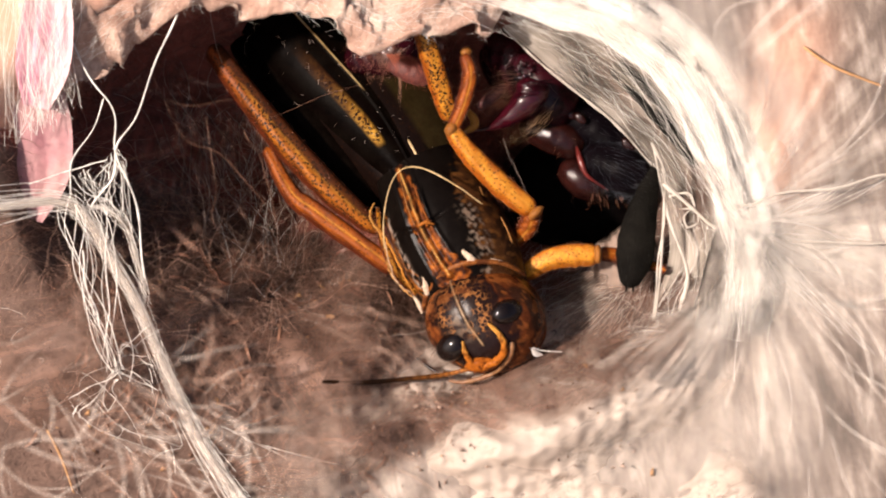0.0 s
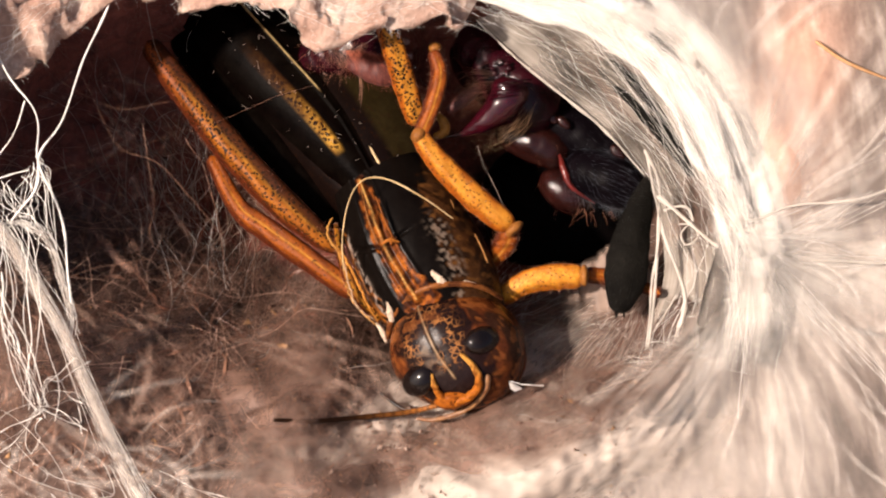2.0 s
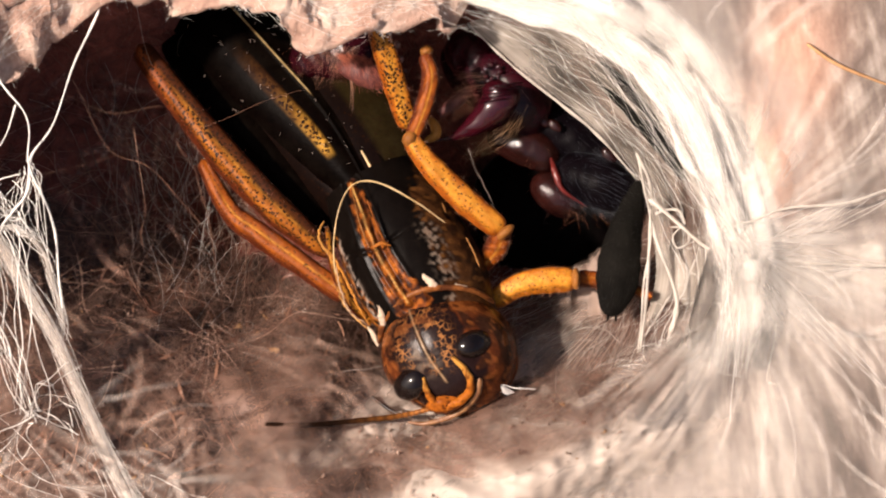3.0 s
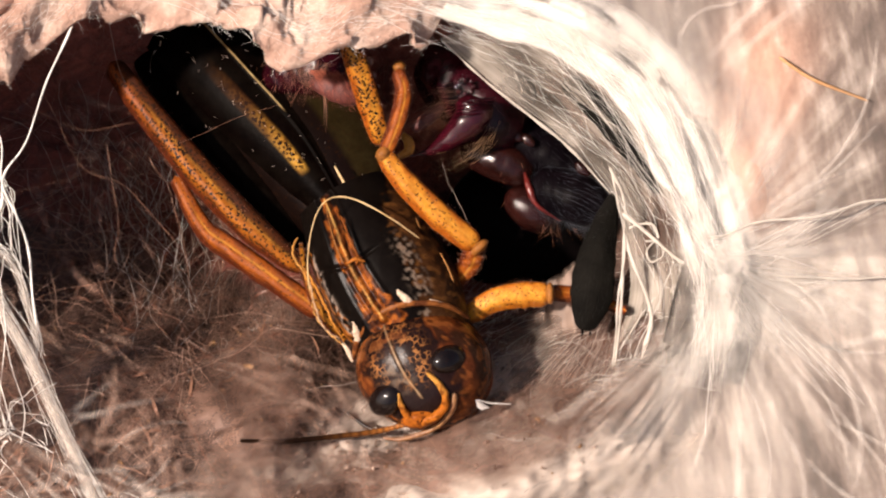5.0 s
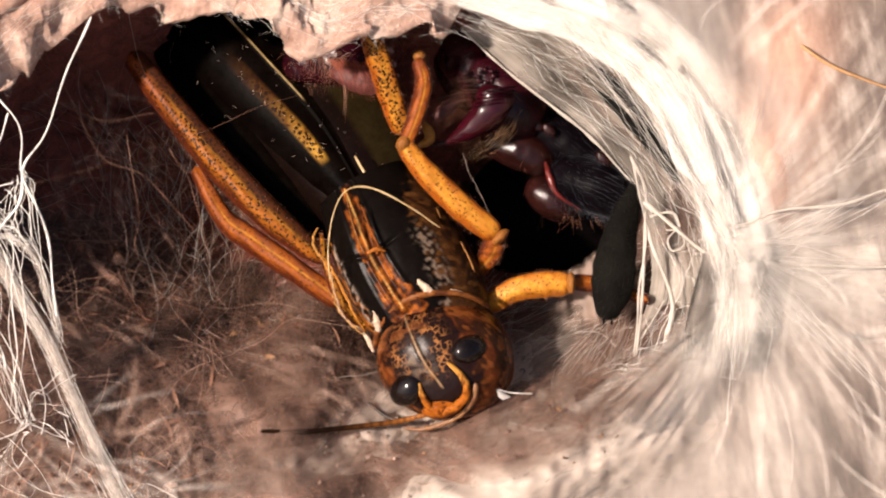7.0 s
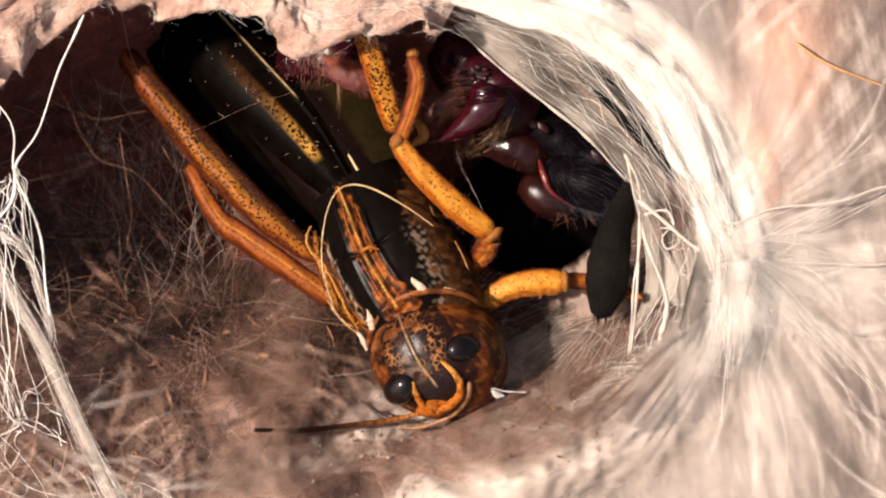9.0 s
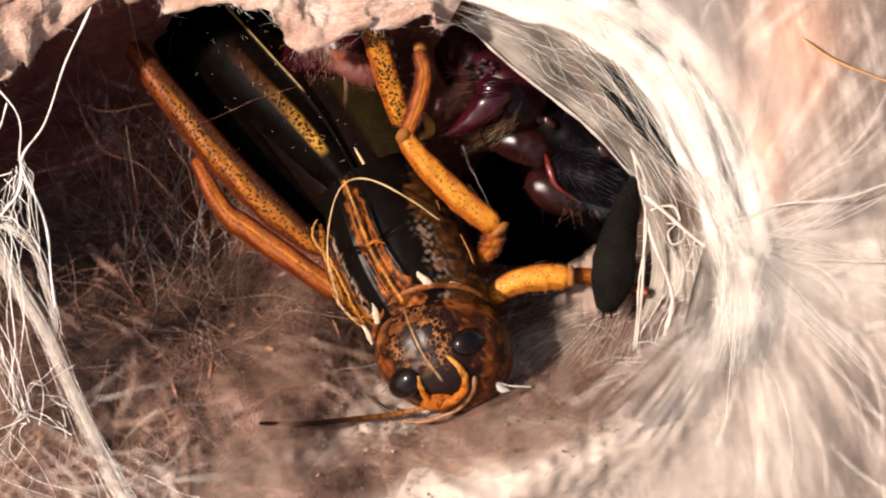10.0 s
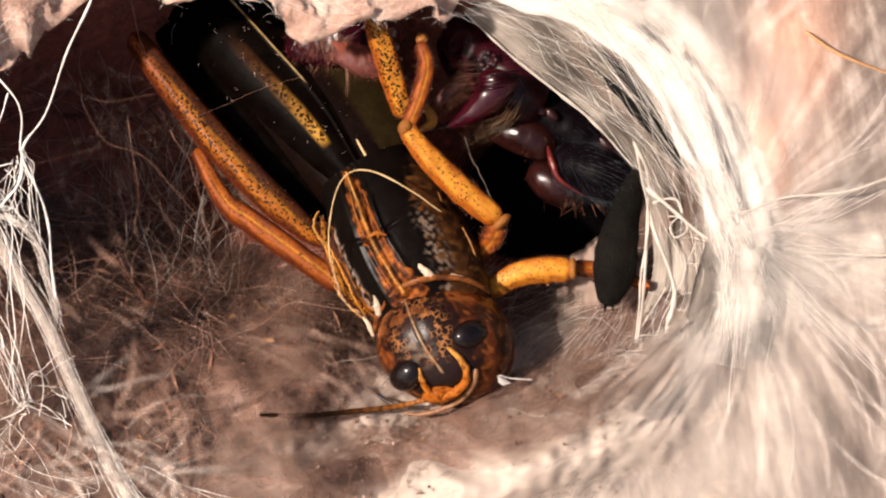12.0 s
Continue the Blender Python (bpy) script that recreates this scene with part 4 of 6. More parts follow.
thread([(-30.87, -1.54, 3.50), (-30.46, -4.70, 3.00), (-29.41, -7.87, 2.60), (-28.28, -10.85, 2.20)], 0.08)
thread([(-35.22, 3.58, 3.40), (-31.67, 4.77, 3.40), (-28.89, 5.55, 3.60)], 0.05)


# interior threads, dusty brown
DUSTY = "dusty brown silk thread hanging inside the burrow"
for pts in ([(-26.34, 12.72, -5.00), (-23.99, 8.26, -6.00), (-19.92, 5.39, -6.50), (-15.91, 0.46, -8.00)], [(-19.02, 8.33, -8.00), (-17.15, 4.60, -8.00), (-16.06, -1.62, -9.00)],
            [(-22.13, 9.36, -8.00), (-21.30, 3.77, -8.00), (-21.72, 0.87, -9.00), (-20.65, -1.21, -10.00)], [(-27.63, -2.04, -9.00), (-23.05, -0.87, -9.00), (-16.05, -1.42, -10.00)], [(-25.44, -7.42, -8.00), (-21.81, -4.95, -9.00), (-18.48, -4.12, -9.00)],
            [(-27.85, 12.26, -4.00), (-24.40, 10.31, -6.00), (-20.05, 10.81, -8.00)]):
    thread(pts, 0.022, BROWN_SILK, DUSTY)
def cobweb(count, box, span, lift, radius, material, label, lean=None):
    """Fine crossing threads slung between bumps of the burrow's wall."""
    q = scatter(count, box, lambda x, y: 1 - step(0.9, 1.0, hole(x, y)))
    h = RNG.uniform(0, 6.28, count) if lean is None else RNG.normal(lean, 0.45, count)
    L = RNG.uniform(0.3, 1.0, count) * span
    e = q + np.stack([np.cos(h), np.sin(h)], -1) * L[:, None]
    k = np.linspace(0, 1, 14)[None, :]
    a = np.column_stack([q, depth(q[:, 0], q[:, 1]) + 0.1 + RNG.uniform(0, lift, count)])
    b = np.column_stack([e, depth(e[:, 0], e[:, 1]) + 0.1 + RNG.uniform(0, lift, count)])
    p = a[:, None, :] * (1 - k)[..., None] + b[:, None, :] * k[..., None]
    for j in range(3):
        p = p + RNG.normal(0, 0.07, (count, 1, 3)) * (L[:, None] / (j + 1))[..., None] * np.sin((j + 1) * math.pi * k)[..., None]
    low = depth(p[..., 0], p[..., 1]) + 0.05
    p[..., 2] = np.maximum(p[..., 2], low)
    thing("cobweb", strands(p, RNG.uniform(0.5, 1.4, count) * radius, False), material, label, "spider silk", kind="stuff")


cobweb(170, (-34, -13, -8, 8), 11, 4.0, 0.015, WARM_SILK, "fine grey cobweb inside the burrow")
cobweb(26, (-21, -16, -6, 8), 11, 5.0, 0.012, WHITE_SILK, "fine pale threads hanging inside the burrow", 1.5)
cobweb(60, (-25, -15, -4, 10), 11, 5.0, 0.02, GREY_SILK, "fine grey threads hanging inside the burrow", 1.5)
cobweb(260, (-34, -8, -9, 12), 9, 2.5, 0.018, RED_SILK, "reddish brown rootlets and threads in the burrow")
cobweb(480, (-34, 10, -20, -4), 9, 0.9, 0.011, FLOOR_SILK, "dusty silk threads over the burrow floor")
cobweb(260, (0, 16, -14, -2), 7, 0.9, 0.012, WHITE_SILK, "pale silk threads over the funnel floor", 0.6)
thread([(-30.16, 4.99, -3.00), (-21.74, 7.57, -4.00), (-14.85, 9.96, -4.50), (-9.16, 11.98, -5.00)], 0.008, BROWN_SILK, "fine grey silk thread stretched over the grasshopper")
thread([(2.36, 7.55, -3.40), (3.01, 5.73, -3.60), (3.58, 4.72, -3.80), (4.23, 3.22, -4.00)], 0.014, GREY_SILK, "fine grey silk thread stretched over the grasshopper")
thread([(-7.18, -1.58, -3.00), (-7.32, 0.85, -2.40), (-6.83, 3.27, -2.20), (-5.82, 4.89, -2.40), (-3.80, 4.82, -2.60), (-1.38, 3.69, -3.00), (0.73, 2.16, -4.00)], 0.06, GOLD, "golden bent fibre looped over the grasshopper")
thread([(-10.84, -9.16, -6.00), (-7.59, -8.83, -7.00), (-3.89, -8.25, -8.00)], 0.03, GREY_SILK, "fine grey silk thread stretched over the burrow floor")
for pts in ([(-14.22, -7.19, -7.50), (-10.07, -8.62, -7.00), (-5.91, -10.22, -5.80)], [(-16.74, -4.93, -8.00), (-12.60, -7.09, -8.00), (-7.61, -8.23, -7.60)], [(-9.16, -13.05, -5.00), (-4.25, -13.43, -4.60), (-0.98, -12.41, -4.60)], [(-19.88, -8.17, -6.00), (-14.89, -10.59, -5.00), (-10.80, -11.41, -5.00)]):
    thread(pts, 0.014, GREY_SILK, "fine grey silk thread stretched over the burrow floor")
# threads that hold the throat open
for pts, r in (([(14.25, 7.21, -1.50), (15.09, 5.29, -2.00), (15.52, 3.60, -2.40), (15.47, 0.85, -2.80), (15.12, -2.39, -3.00), (14.98, -4.83, -3.40), (14.74, -7.21, -4.00)], 0.11),
               ([(14.43, 6.97, -1.70), (15.02, 4.48, -2.10), (15.13, 1.66, -2.60), (14.92, -1.58, -3.00), (14.83, -4.83, -3.50), (14.57, -7.37, -4.00)], 0.08),
               ([(15.37, 2.47, -2.60), (16.02, 0.45, -2.60), (16.67, -1.58, -2.60), (17.16, -3.40, -2.70), (17.18, -5.02, -2.90), (16.79, -6.65, -3.20), (17.35, -8.27, -3.00)], 0.19),
               ([(15.20, 3.88, -2.40), (16.24, 3.19, -2.20), (17.67, 1.98, -2.00), (18.79, 0.93, -1.80), (19.96, -0.16, -1.40), (20.59, -1.57, -1.20), (20.43, -3.58, -1.20), (19.65, -5.60, -1.50), (18.66, -7.39, -2.20), (17.57, -8.67, -2.80)], 0.17),
               ([(16.80, 1.86, -2.20), (17.75, 1.73, -1.90), (18.07, 0.85, -1.90), (17.28, 0.36, -2.10), (16.96, 1.17, -2.20), (17.67, 1.98, -2.00)], 0.055),
               ([(15.69, 2.79, -2.50), (16.40, 3.03, -2.20), (17.35, 3.03, -2.00), (17.84, 2.06, -2.00)], 0.1),
               ([(16.70, -3.20, -3.00), (15.82, -4.85, -4.40), (15.05, -6.09, -5.00)], 0.06),
               ([(20.09, 1.95, 1.60), (23.98, 2.70, 1.60), (30.76, 4.13, 1.40), (35.47, 4.90, 1.00)], 0.1),
               ([(20.49, 1.15, 1.60), (26.47, -0.76, 1.40), (34.08, -0.84, 1.00)], 0.08)):
    thread(pts, r, THREAD_SILK, "cream silk thread in the throat of the funnel")


def tangle(name, starts, ends, count, spread, radius, label):
    """A snarl of fine threads between two places."""
    a, b = spline(starts, 50), spline(ends, 50)
    k = 28
    i, j = RNG.integers(0, 50, count), RNG.integers(0, 50, count)
    t = np.linspace(0, 1, k)[None, :, None]
    begin = a[i] + RNG.normal(0, spread * 0.5, (count, 3))
    p = begin[:, None, :] * (1 - t) + (b[j] + RNG.normal(0, spread * 0.5, (count, 3)))[:, None, :] * t
    for m_ in range(5):
        p = p + RNG.normal(0, spread, (count, 1, 3)) * np.sin((m_ + 1) * math.pi * t) / (m_ + 1) ** 1.6
    thing(name, strands(p, RNG.uniform(0.5, 1.3, count) * radius, False), WHITE_SILK, label, "spider silk", kind="stuff")


tangle("tangled_silk", [(-33.15, 2.00, 4.00), (-30.80, 1.61, 4.00), (-28.44, 1.61, 4.00)], [(-29.49, -10.27, 2.00), (-28.50, -11.22, 2.00), (-27.51, -11.65, 2.00)], 13, 0.9, 0.034, "snarl of fine white silk below the strand")
tangle("tangled_silk", [(-31.25, 4.37, 3.60), (-28.49, 5.94, 3.60), (-28.02, 6.34, 3.60)], [(-30.80, 1.61, 4.00), (-28.44, 1.41, 4.00), (-26.72, -0.35, 3.60)], 22, 0.5, 0.03, "knotted tuft of fine white silk")
tangle("tangled_silk", [(-28.70, -10.86, 2.00), (-28.11, -11.46, 2.00)], [(-33.76, -15.16, 0.00), (-26.96, -14.36, 0.00), (-25.25, -11.91, 1.00), (-25.89, -7.06, 3.00)], 14, 0.8, 0.034, "white silk threads spreading from a knot")
tangle("tangled_silk", [(-38.10, -10.45, -2.00), (-31.64, -12.87, -2.00), (-26.68, -14.42, -1.00)], [(-28.96, -18.36, 0.00), (-23.36, -19.56, 0.00), (-18.16, -18.36, 0.00)], 16, 1.2, 0.034, "loose silk threads over the burrow edge")
tangle("tangled_silk", [(-37.30, 19.59, 5.00), (-34.18, 20.37, 5.00), (-30.80, 19.29, 4.00)], [(-36.77, 7.13, 3.50), (-34.02, 8.31, 3.50), (-31.28, 9.89, 3.40)], 60, 0.8, 0.016, "fine white silk threads over the fallen petals")
tangle("tangled_silk", [(14.97, -4.87, -5.00), (16.94, -4.85, -4.00), (17.67, 0.45, -3.00)], [(20.24, 0.84, 0.00), (18.32, -8.00, -1.00), (12.92, -9.77, -5.00)], 14, 0.5, 0.014, "fine silk threads filling the funnel throat")

for ends in ([(21.68, -6.31, 1.60), (20.95, -10.31, 1.00), (20.19, -14.32, 0.60)], [(26.10, -4.73, 1.20), (29.33, -7.93, 0.80), (32.55, -10.33, 0.60)], 
             [(27.67, 3.62, 1.40), (31.16, 4.17, 1.40), (34.09, 4.62, 1.00)], [(26.89, -0.56, 1.20), (30.10, -1.15, 1.00), (34.09, -0.84, 1.00)], [(16.52, 12.75, 1.60), (12.56, 15.94, 1.40), (8.59, 17.15, 1.20)]):
    tangle("tangled_silk", [(20.46, 2.02, 1.90), (21.17, 0.44, 2.00), (21.47, -1.55, 1.80)], ends, 10, 0.25, 0.014, "soft bundle of silk threads spreading from the funnel rim")

begin, finish = spline([(19.19, -4.75, 0.60), (20.50, -3.14, 1.50), (20.92, -6.32, 1.20)], 40), spline([(5.87, -13.62, -1.00), (10.66, -15.99, -0.50), (15.84, -17.56, 0.00)], 40)
i = RNG.integers(0, 40, 12)
k = np.linspace(0, 1, 18)[None, :] * RNG.uniform(0.5, 1.0, (12, 1)) + RNG.uniform(0, 0.3, (12, 1))
p = begin[i][:, None, :] * (1 - k)[..., None] + (finish[i] + RNG.normal(0, 1.2, (12, 3)))[:, None, :] * k[..., None]
p = p + np.sin(math.pi * k)[..., None] * RNG.normal(0, 0.7, (12, 1, 3))
p[..., 2] = np.maximum(p[..., 2], depth(p[..., 0], p[..., 1]) + 1.25)
ribbons(p, RNG.uniform(0.4, 1.2, 12), PALE_GAUZE, "soft white streaks of silk sloping from the funnel rim to the floor")


ribbons(np.array([[(20.0 - dx, 1.4, 1.5), (19.6 - dx, -1.6, 1.5), (18.9 - dx, -4.2, 1.1), (17.8 - dx, -7.0, 0.3)] for dx in (0.0, 0.5)]), np.array([1.5, 1.0]), PALE_GAUZE, "soft film of silk across the slit in the funnel throat")


def flake(name, at, size, turn, material, label, category, curl=0.5):
    """A thin torn scrap, curled at its edges."""
    n, m = 12, 30
    r = np.linspace(0.02, 1, n)
    a = np.linspace(0, 2 * math.pi, m, endpoint=False)
    edge = 1 + 0.3 * np.sin(2 * a + at[0]) + 0.2 * np.sin(5 * a + at[1]) + 0.12 * np.sin(9 * a)
    X, Y = r[:, None] * np.cos(a) * edge * size[0], r[:, None] * np.sin(a) * edge * size[1]
    Z = curl * (r[:, None] ** 2) * np.sin(2 * a + 1) * size[1] + 0.08 * np.sin(7 * X) * size[1]
    c, d = math.cos(radians(turn)), math.sin(radians(turn))
    top = np.stack([X * c - Y * d, X * d + Y * c, Z], -1).reshape(-1, 3) + np.asarray(at)
    f = grid_faces(n, m, True)
    thing(name, (np.vstack([top, top - np.array([0, 0, 0.05])]), np.vstack([f, f[:, ::-1] + n * m])), material, label, category, "scraps on the burrow floor")


flake("skin_flake", (-9.17, -10.28, -5.30), (1.3, 0.4), 8, FLOOR_SILK, "pale papery scrap on the burrow floor", "scrap")
flake("skin_flake", (-7.95, -9.79, -5.40), (0.6, 0.4), -30, CRUMB_PALE, "pale papery scrap on the burrow floor", "scrap")
flake("leaf_scrap", (-8.50, -6.63, -9.30), (0.4, 0.26), 20, CRUMB_PALE, "pinkish scrap of leaf in the silk", "scrap")
flake("leaf_scrap", (-11.87, -7.10, -8.40), (0.3, 0.22), -20, STRAW, "orange scrap of leaf in the silk", "scrap")
flake("leaf_scrap", (-18.59, -15.91, -0.40), (0.5, 0.32), 10, CRUMB_PALE, "pinkish scrap of leaf in the silk", "scrap")
thread([(-22.40, -15.19, -0.40), (-19.39, -16.59, -0.40), (-15.36, -17.56, 0.00), (-10.54, -18.73, 0.40)], 0.03, None, "white silk thread lying along the burrow edge")
thread([(-22.80, -14.39, -0.40), (-19.78, -15.97, -0.20), (-14.55, -18.34, 0.20)], 0.025, None, "white silk thread lying along the burrow edge")

# petals caught in the web
def petal(pts, width, label, material):
    n, m = 30, 14
    path = spline(pts, n)
    _, side, upv = frames(path)
    w = np.asarray(spline(width, n))
    k = np.linspace(-1, 1, m)
    v = path[:, None, :] + side[:, None, :] * (k[None, :] * w)[..., None] + upv[:, None, :] * (0.35 * k ** 2)[None, :, None]
    v = v + upv[:, None, :] * (0.08 * np.sin(9 * k))[None, :, None]
    g = grid_faces(n, m)
    thing("petal", (np.vstack([v.reshape(-1, 3), (v - upv[:, None, :] * 0.08).reshape(-1, 3)]), np.vstack([g[:, ::-1], g + n * m])), material, label, "petal", "petals beside the burrow")


petal([(-33.64, 20.13, 3.40), (-33.66, 16.16, 3.80), (-34.08, 12.63, 3.60), (-34.63, 9.73, 2.60)], [1.5, 2.1, 2.1, 1.0], "pink and white fallen petal caught in silk", PETAL)
petal([(-34.94, 11.57, 1.40), (-34.69, 8.00, 1.20), (-34.44, 4.42, 0.80), (-35.36, 0.84, 0.00)], [2.2, 2.7, 2.2, 0.9], "fallen pink petal coloured for the shade under the lip", SHADED_PETAL)


def straw(pts, r, label):
    t = tube(pts, [r, r * 1.1, r * 0.7], 30, 8, rough=0.1)
    thing("straw", t[:2], STRAW, label, "straw", "straw bits")


straw([(-34.01, -15.89, 1.00), (-32.81, -18.28, 1.00), (-31.82, -21.07, 1.00)], 0.09, "orange broken straw lying in the silk")
straw([(26.20, 14.82, 0.30), (28.55, 13.20, 0.70), (32.57, 11.61, 0.50)], 0.12, "orange straw half buried in silk")


def flakes(count, box, size, material, label, lift=0.12):
    """Crumbs and flakes caught in the silk of the floor."""
    q = scatter(count, box, lambda x, y: 0.3 + 0 * x)
    vs, fs = [], []
    for i, (x, y) in enumerate(q):
        k = RNG.uniform(0.4, 1.3) * size
        z = float(depth(np.array([x]), np.array([y]))[0]) + lift
        d = RNG.normal(0, 1, (3, 3)) * np.array([1, 1, 0.6])
        c = np.array([x, y, z])
        vs += [c + d[0] * k * 0.5, c + d[1] * k * 0.5, c + d[2] * k * 0.5, c + np.array([0, 0, 0.6 * k]), c - np.array([0, 0, 0.4 * k])]
        o = i * 5
        fs += [(o, o + 1, o + 3), (o + 1, o + 2, o + 3), (o + 2, o, o + 3), (o + 1, o, o + 4), (o + 2, o + 1, o + 4), (o, o + 2, o + 4)]
    thing("crumbs", (np.array(vs), fs), material, label, "debris", kind="stuff")


def shreds(count, box, size, material, label):
    """Torn curled strips of felt that stand a little off the floor."""
    q = scatter(count, box, lambda x, y: (1 - outside(x, y)) * (1 - step(0.9, 1.0, hole(x, y)) * (y > -8)))
    n, m = 9, 3
    run = RNG.uniform(0.4, 1.0, count) * size
    p = fuzz(q, RNG.normal(0.4, 1.2, count), run, n, 0.7, 0.1)
    across = np.gradient(p, axis=1)
    across = np.stack([-across[..., 1], across[..., 0], RNG.normal(0, 0.6, (count, 1)) * np.hypot(across[..., 0], across[..., 1])], -1)
    across /= np.linalg.norm(across, axis=2)[..., None] + 1e-9
    w = np.sin(np.linspace(0.25, 2.9, n))[None, :] * (RNG.uniform(0.02, 0.1, count) * run ** 0.5)[:, None]
    k = np.array([-1.0, 0.1, 1.0])
    v = p[:, :, None, :] + across[:, :, None, :] * (w[..., None] * k)[..., None]
    v[..., 2] += 0.25 * w[..., None] * (k ** 2) + 0.12
    f = grid_faces(n, m)
    thing("felt_shreds", (v.reshape(-1, 3), (f[None] + (np.arange(count) * n * m)[:, None, None]).reshape(-1, 4)), material, label, "spider silk", kind="stuff")


shreds(130, (-36, 6, -22, -2), 2.2, BROWN_SILK, "dusty brown shreds of silk felt on the burrow floor")
shreds(60, (-30, -10, -8, 2), 1.8, RED_SILK, "reddish shreds of felt at the foot of the burrow wall")
shreds(40, (-30, 14, -22, -8), 1.5, FLOOR_SILK, "pale shreds of silk felt on the burrow floor")
flakes(260, (-34, 14, -19, 0), 0.4, CRUMB_DARK, "brown soil crumbs caught in the floor silk")
# extra dark crumbs bring this part of the floor down in tone
flakes(160, (-18, 0, -22, -12), 0.35, CRUMB_DARK, "dark crumbs added to darken the lower floor")
flakes(160, (-34, 16, -20, -2), 0.45, STRAW, "orange flecks caught in the floor silk")
flakes(200, (-8, 13, -19, -10.5), 0.26, CRUMB_PALE, "pale crumbs in the silk below the funnel", 1.2)
flakes(110, (-10, 13, -18, -9), 0.3, CRUMB_DARK, "dark crumbs in the silk below the funnel", 1.1)
flakes(70, (-14, 13, -18, -8), 0.24, STRAW, "orange flecks in the silk below the funnel", 1.15)
flakes(130, (-30, 16, -18, -3), 0.26, CRUMB_PALE, "pale flakes caught in the floor silk")
peak = [np.array(c) for c in ((4.62, -9.36, -1.00), (4.81, -10.14, -2.20), (5.26, -10.48, -2.60), (5.99, -10.16, -2.60), (5.28, -9.64, -1.90))]
n = 8
rows = [peak[0] + 0.75 * (np.array(c) - peak[0]) * (np.linspace(0, 1, n) ** 1.4)[:, None] for c in peak[1:] + [peak[1]]]
v = np.stack(rows, 1) + RNG.normal(0, 0.015, (n, 5, 3))
thing("silk_tuft", (v.reshape(-1, 3), grid_faces(n, 5)), WHITE_SILK, "pointed white tuft of silk on the floor", "silk tuft")
thread([(4.75, -9.38, -1.40), (5.89, -9.64, -1.80), (7.20, -9.74, -2.40)], 0.05, None, "white silk thread drawn out from the tuft")

# ---- grasshopper ----
ORANGE = (0.27, 0.066, 0.006)
AMBER = (0.33, 0.125, 0.012)
RUST = (0.075, 0.014, 0.004)
BLACK = (0.0048, 0.0022, 0.0016)
OLIVE = (0.016, 0.011, 0.004)


def dotted(col, spot=1.0):
    col = np.asarray(col, float)
    sp = np.broadcast_to(np.asarray(spot, float), (len(col),))
    return np.concatenate([col, sp[:, None]], 1)


def limb(name, pts, radii, parent, ridge_col, edge_col, material, spots=1.0, flat=0.8, label="", ridge=0.07, knee=0.0, lee_shade=0.0):
    v, f, sa = tube(pts, radii, 70, 40, flat, ridge, 5, 0.03, 7)
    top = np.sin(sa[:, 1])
    # knee reddens the tip, softening where the lip's shadow ends
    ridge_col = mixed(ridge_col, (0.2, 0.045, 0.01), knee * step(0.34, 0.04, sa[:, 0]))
    # yellow highlight line drawn into the colour along the crest
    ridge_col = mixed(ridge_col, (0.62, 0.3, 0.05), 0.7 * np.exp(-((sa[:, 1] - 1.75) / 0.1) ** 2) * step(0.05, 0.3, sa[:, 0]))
    # rims go darker: the falloff of light painted round the limb
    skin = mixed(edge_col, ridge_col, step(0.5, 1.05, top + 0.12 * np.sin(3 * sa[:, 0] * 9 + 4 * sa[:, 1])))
    # side turned from the sun is darkened in the skin colour
    skin = mixed(skin, (0.035, 0.009, 0.003), lee_shade * step(0.15, -0.45, np.cos(sa[:, 1]) + 0.08 * np.sin(31 * sa[:, 0])))
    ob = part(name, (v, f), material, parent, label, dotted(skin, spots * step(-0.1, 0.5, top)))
    pick = RNG.integers(0, len(v), 260)
    c = spline(pts, 70)[pick // 40]
    d = v[pick] - c
    d = d / (np.linalg.norm(d, axis=1)[:, None] + 1e-6) + RNG.normal(0, 0.3, d.shape)
    p = v[pick][:, None, :] + d[:, None, :] * np.linspace(0, 1, 4)[None, :, None] * RNG.uniform(0.08, 0.3, (260, 1, 1))
    part("bristles", strands(p, 0.012), HAIR_ORANGE, ob, kind="stuff")
    return ob


hopper = base_of("grasshopper", (0.67, -9.95, -9.00))
tagged(hopper, "large dead orange and black grasshopper lying in the burrow", "grasshopper")

# folded wings over the abdomen
v, f, sa = tube([(-2.66, 1.71, -9.00), (-6.04, 7.18, -11.00), (-10.33, 12.74, -13.00), (-15.18, 18.48, -16.00), (-19.27, 23.92, -19.00)], [3.2, 5.2, 5.9, 5.2, 3.8], 90, 60, 0.62)
ang = sa[:, 1]
side = np.cos(ang)
col = np.tile(BLACK, (len(v), 1))
col = mixed(col, OLIVE, (side > 0.32) * (sa[:, 0] < 0.5))
part("abdomen", (v, f), CUTICLE, hopper, "dark brown abdomen", dotted(col))


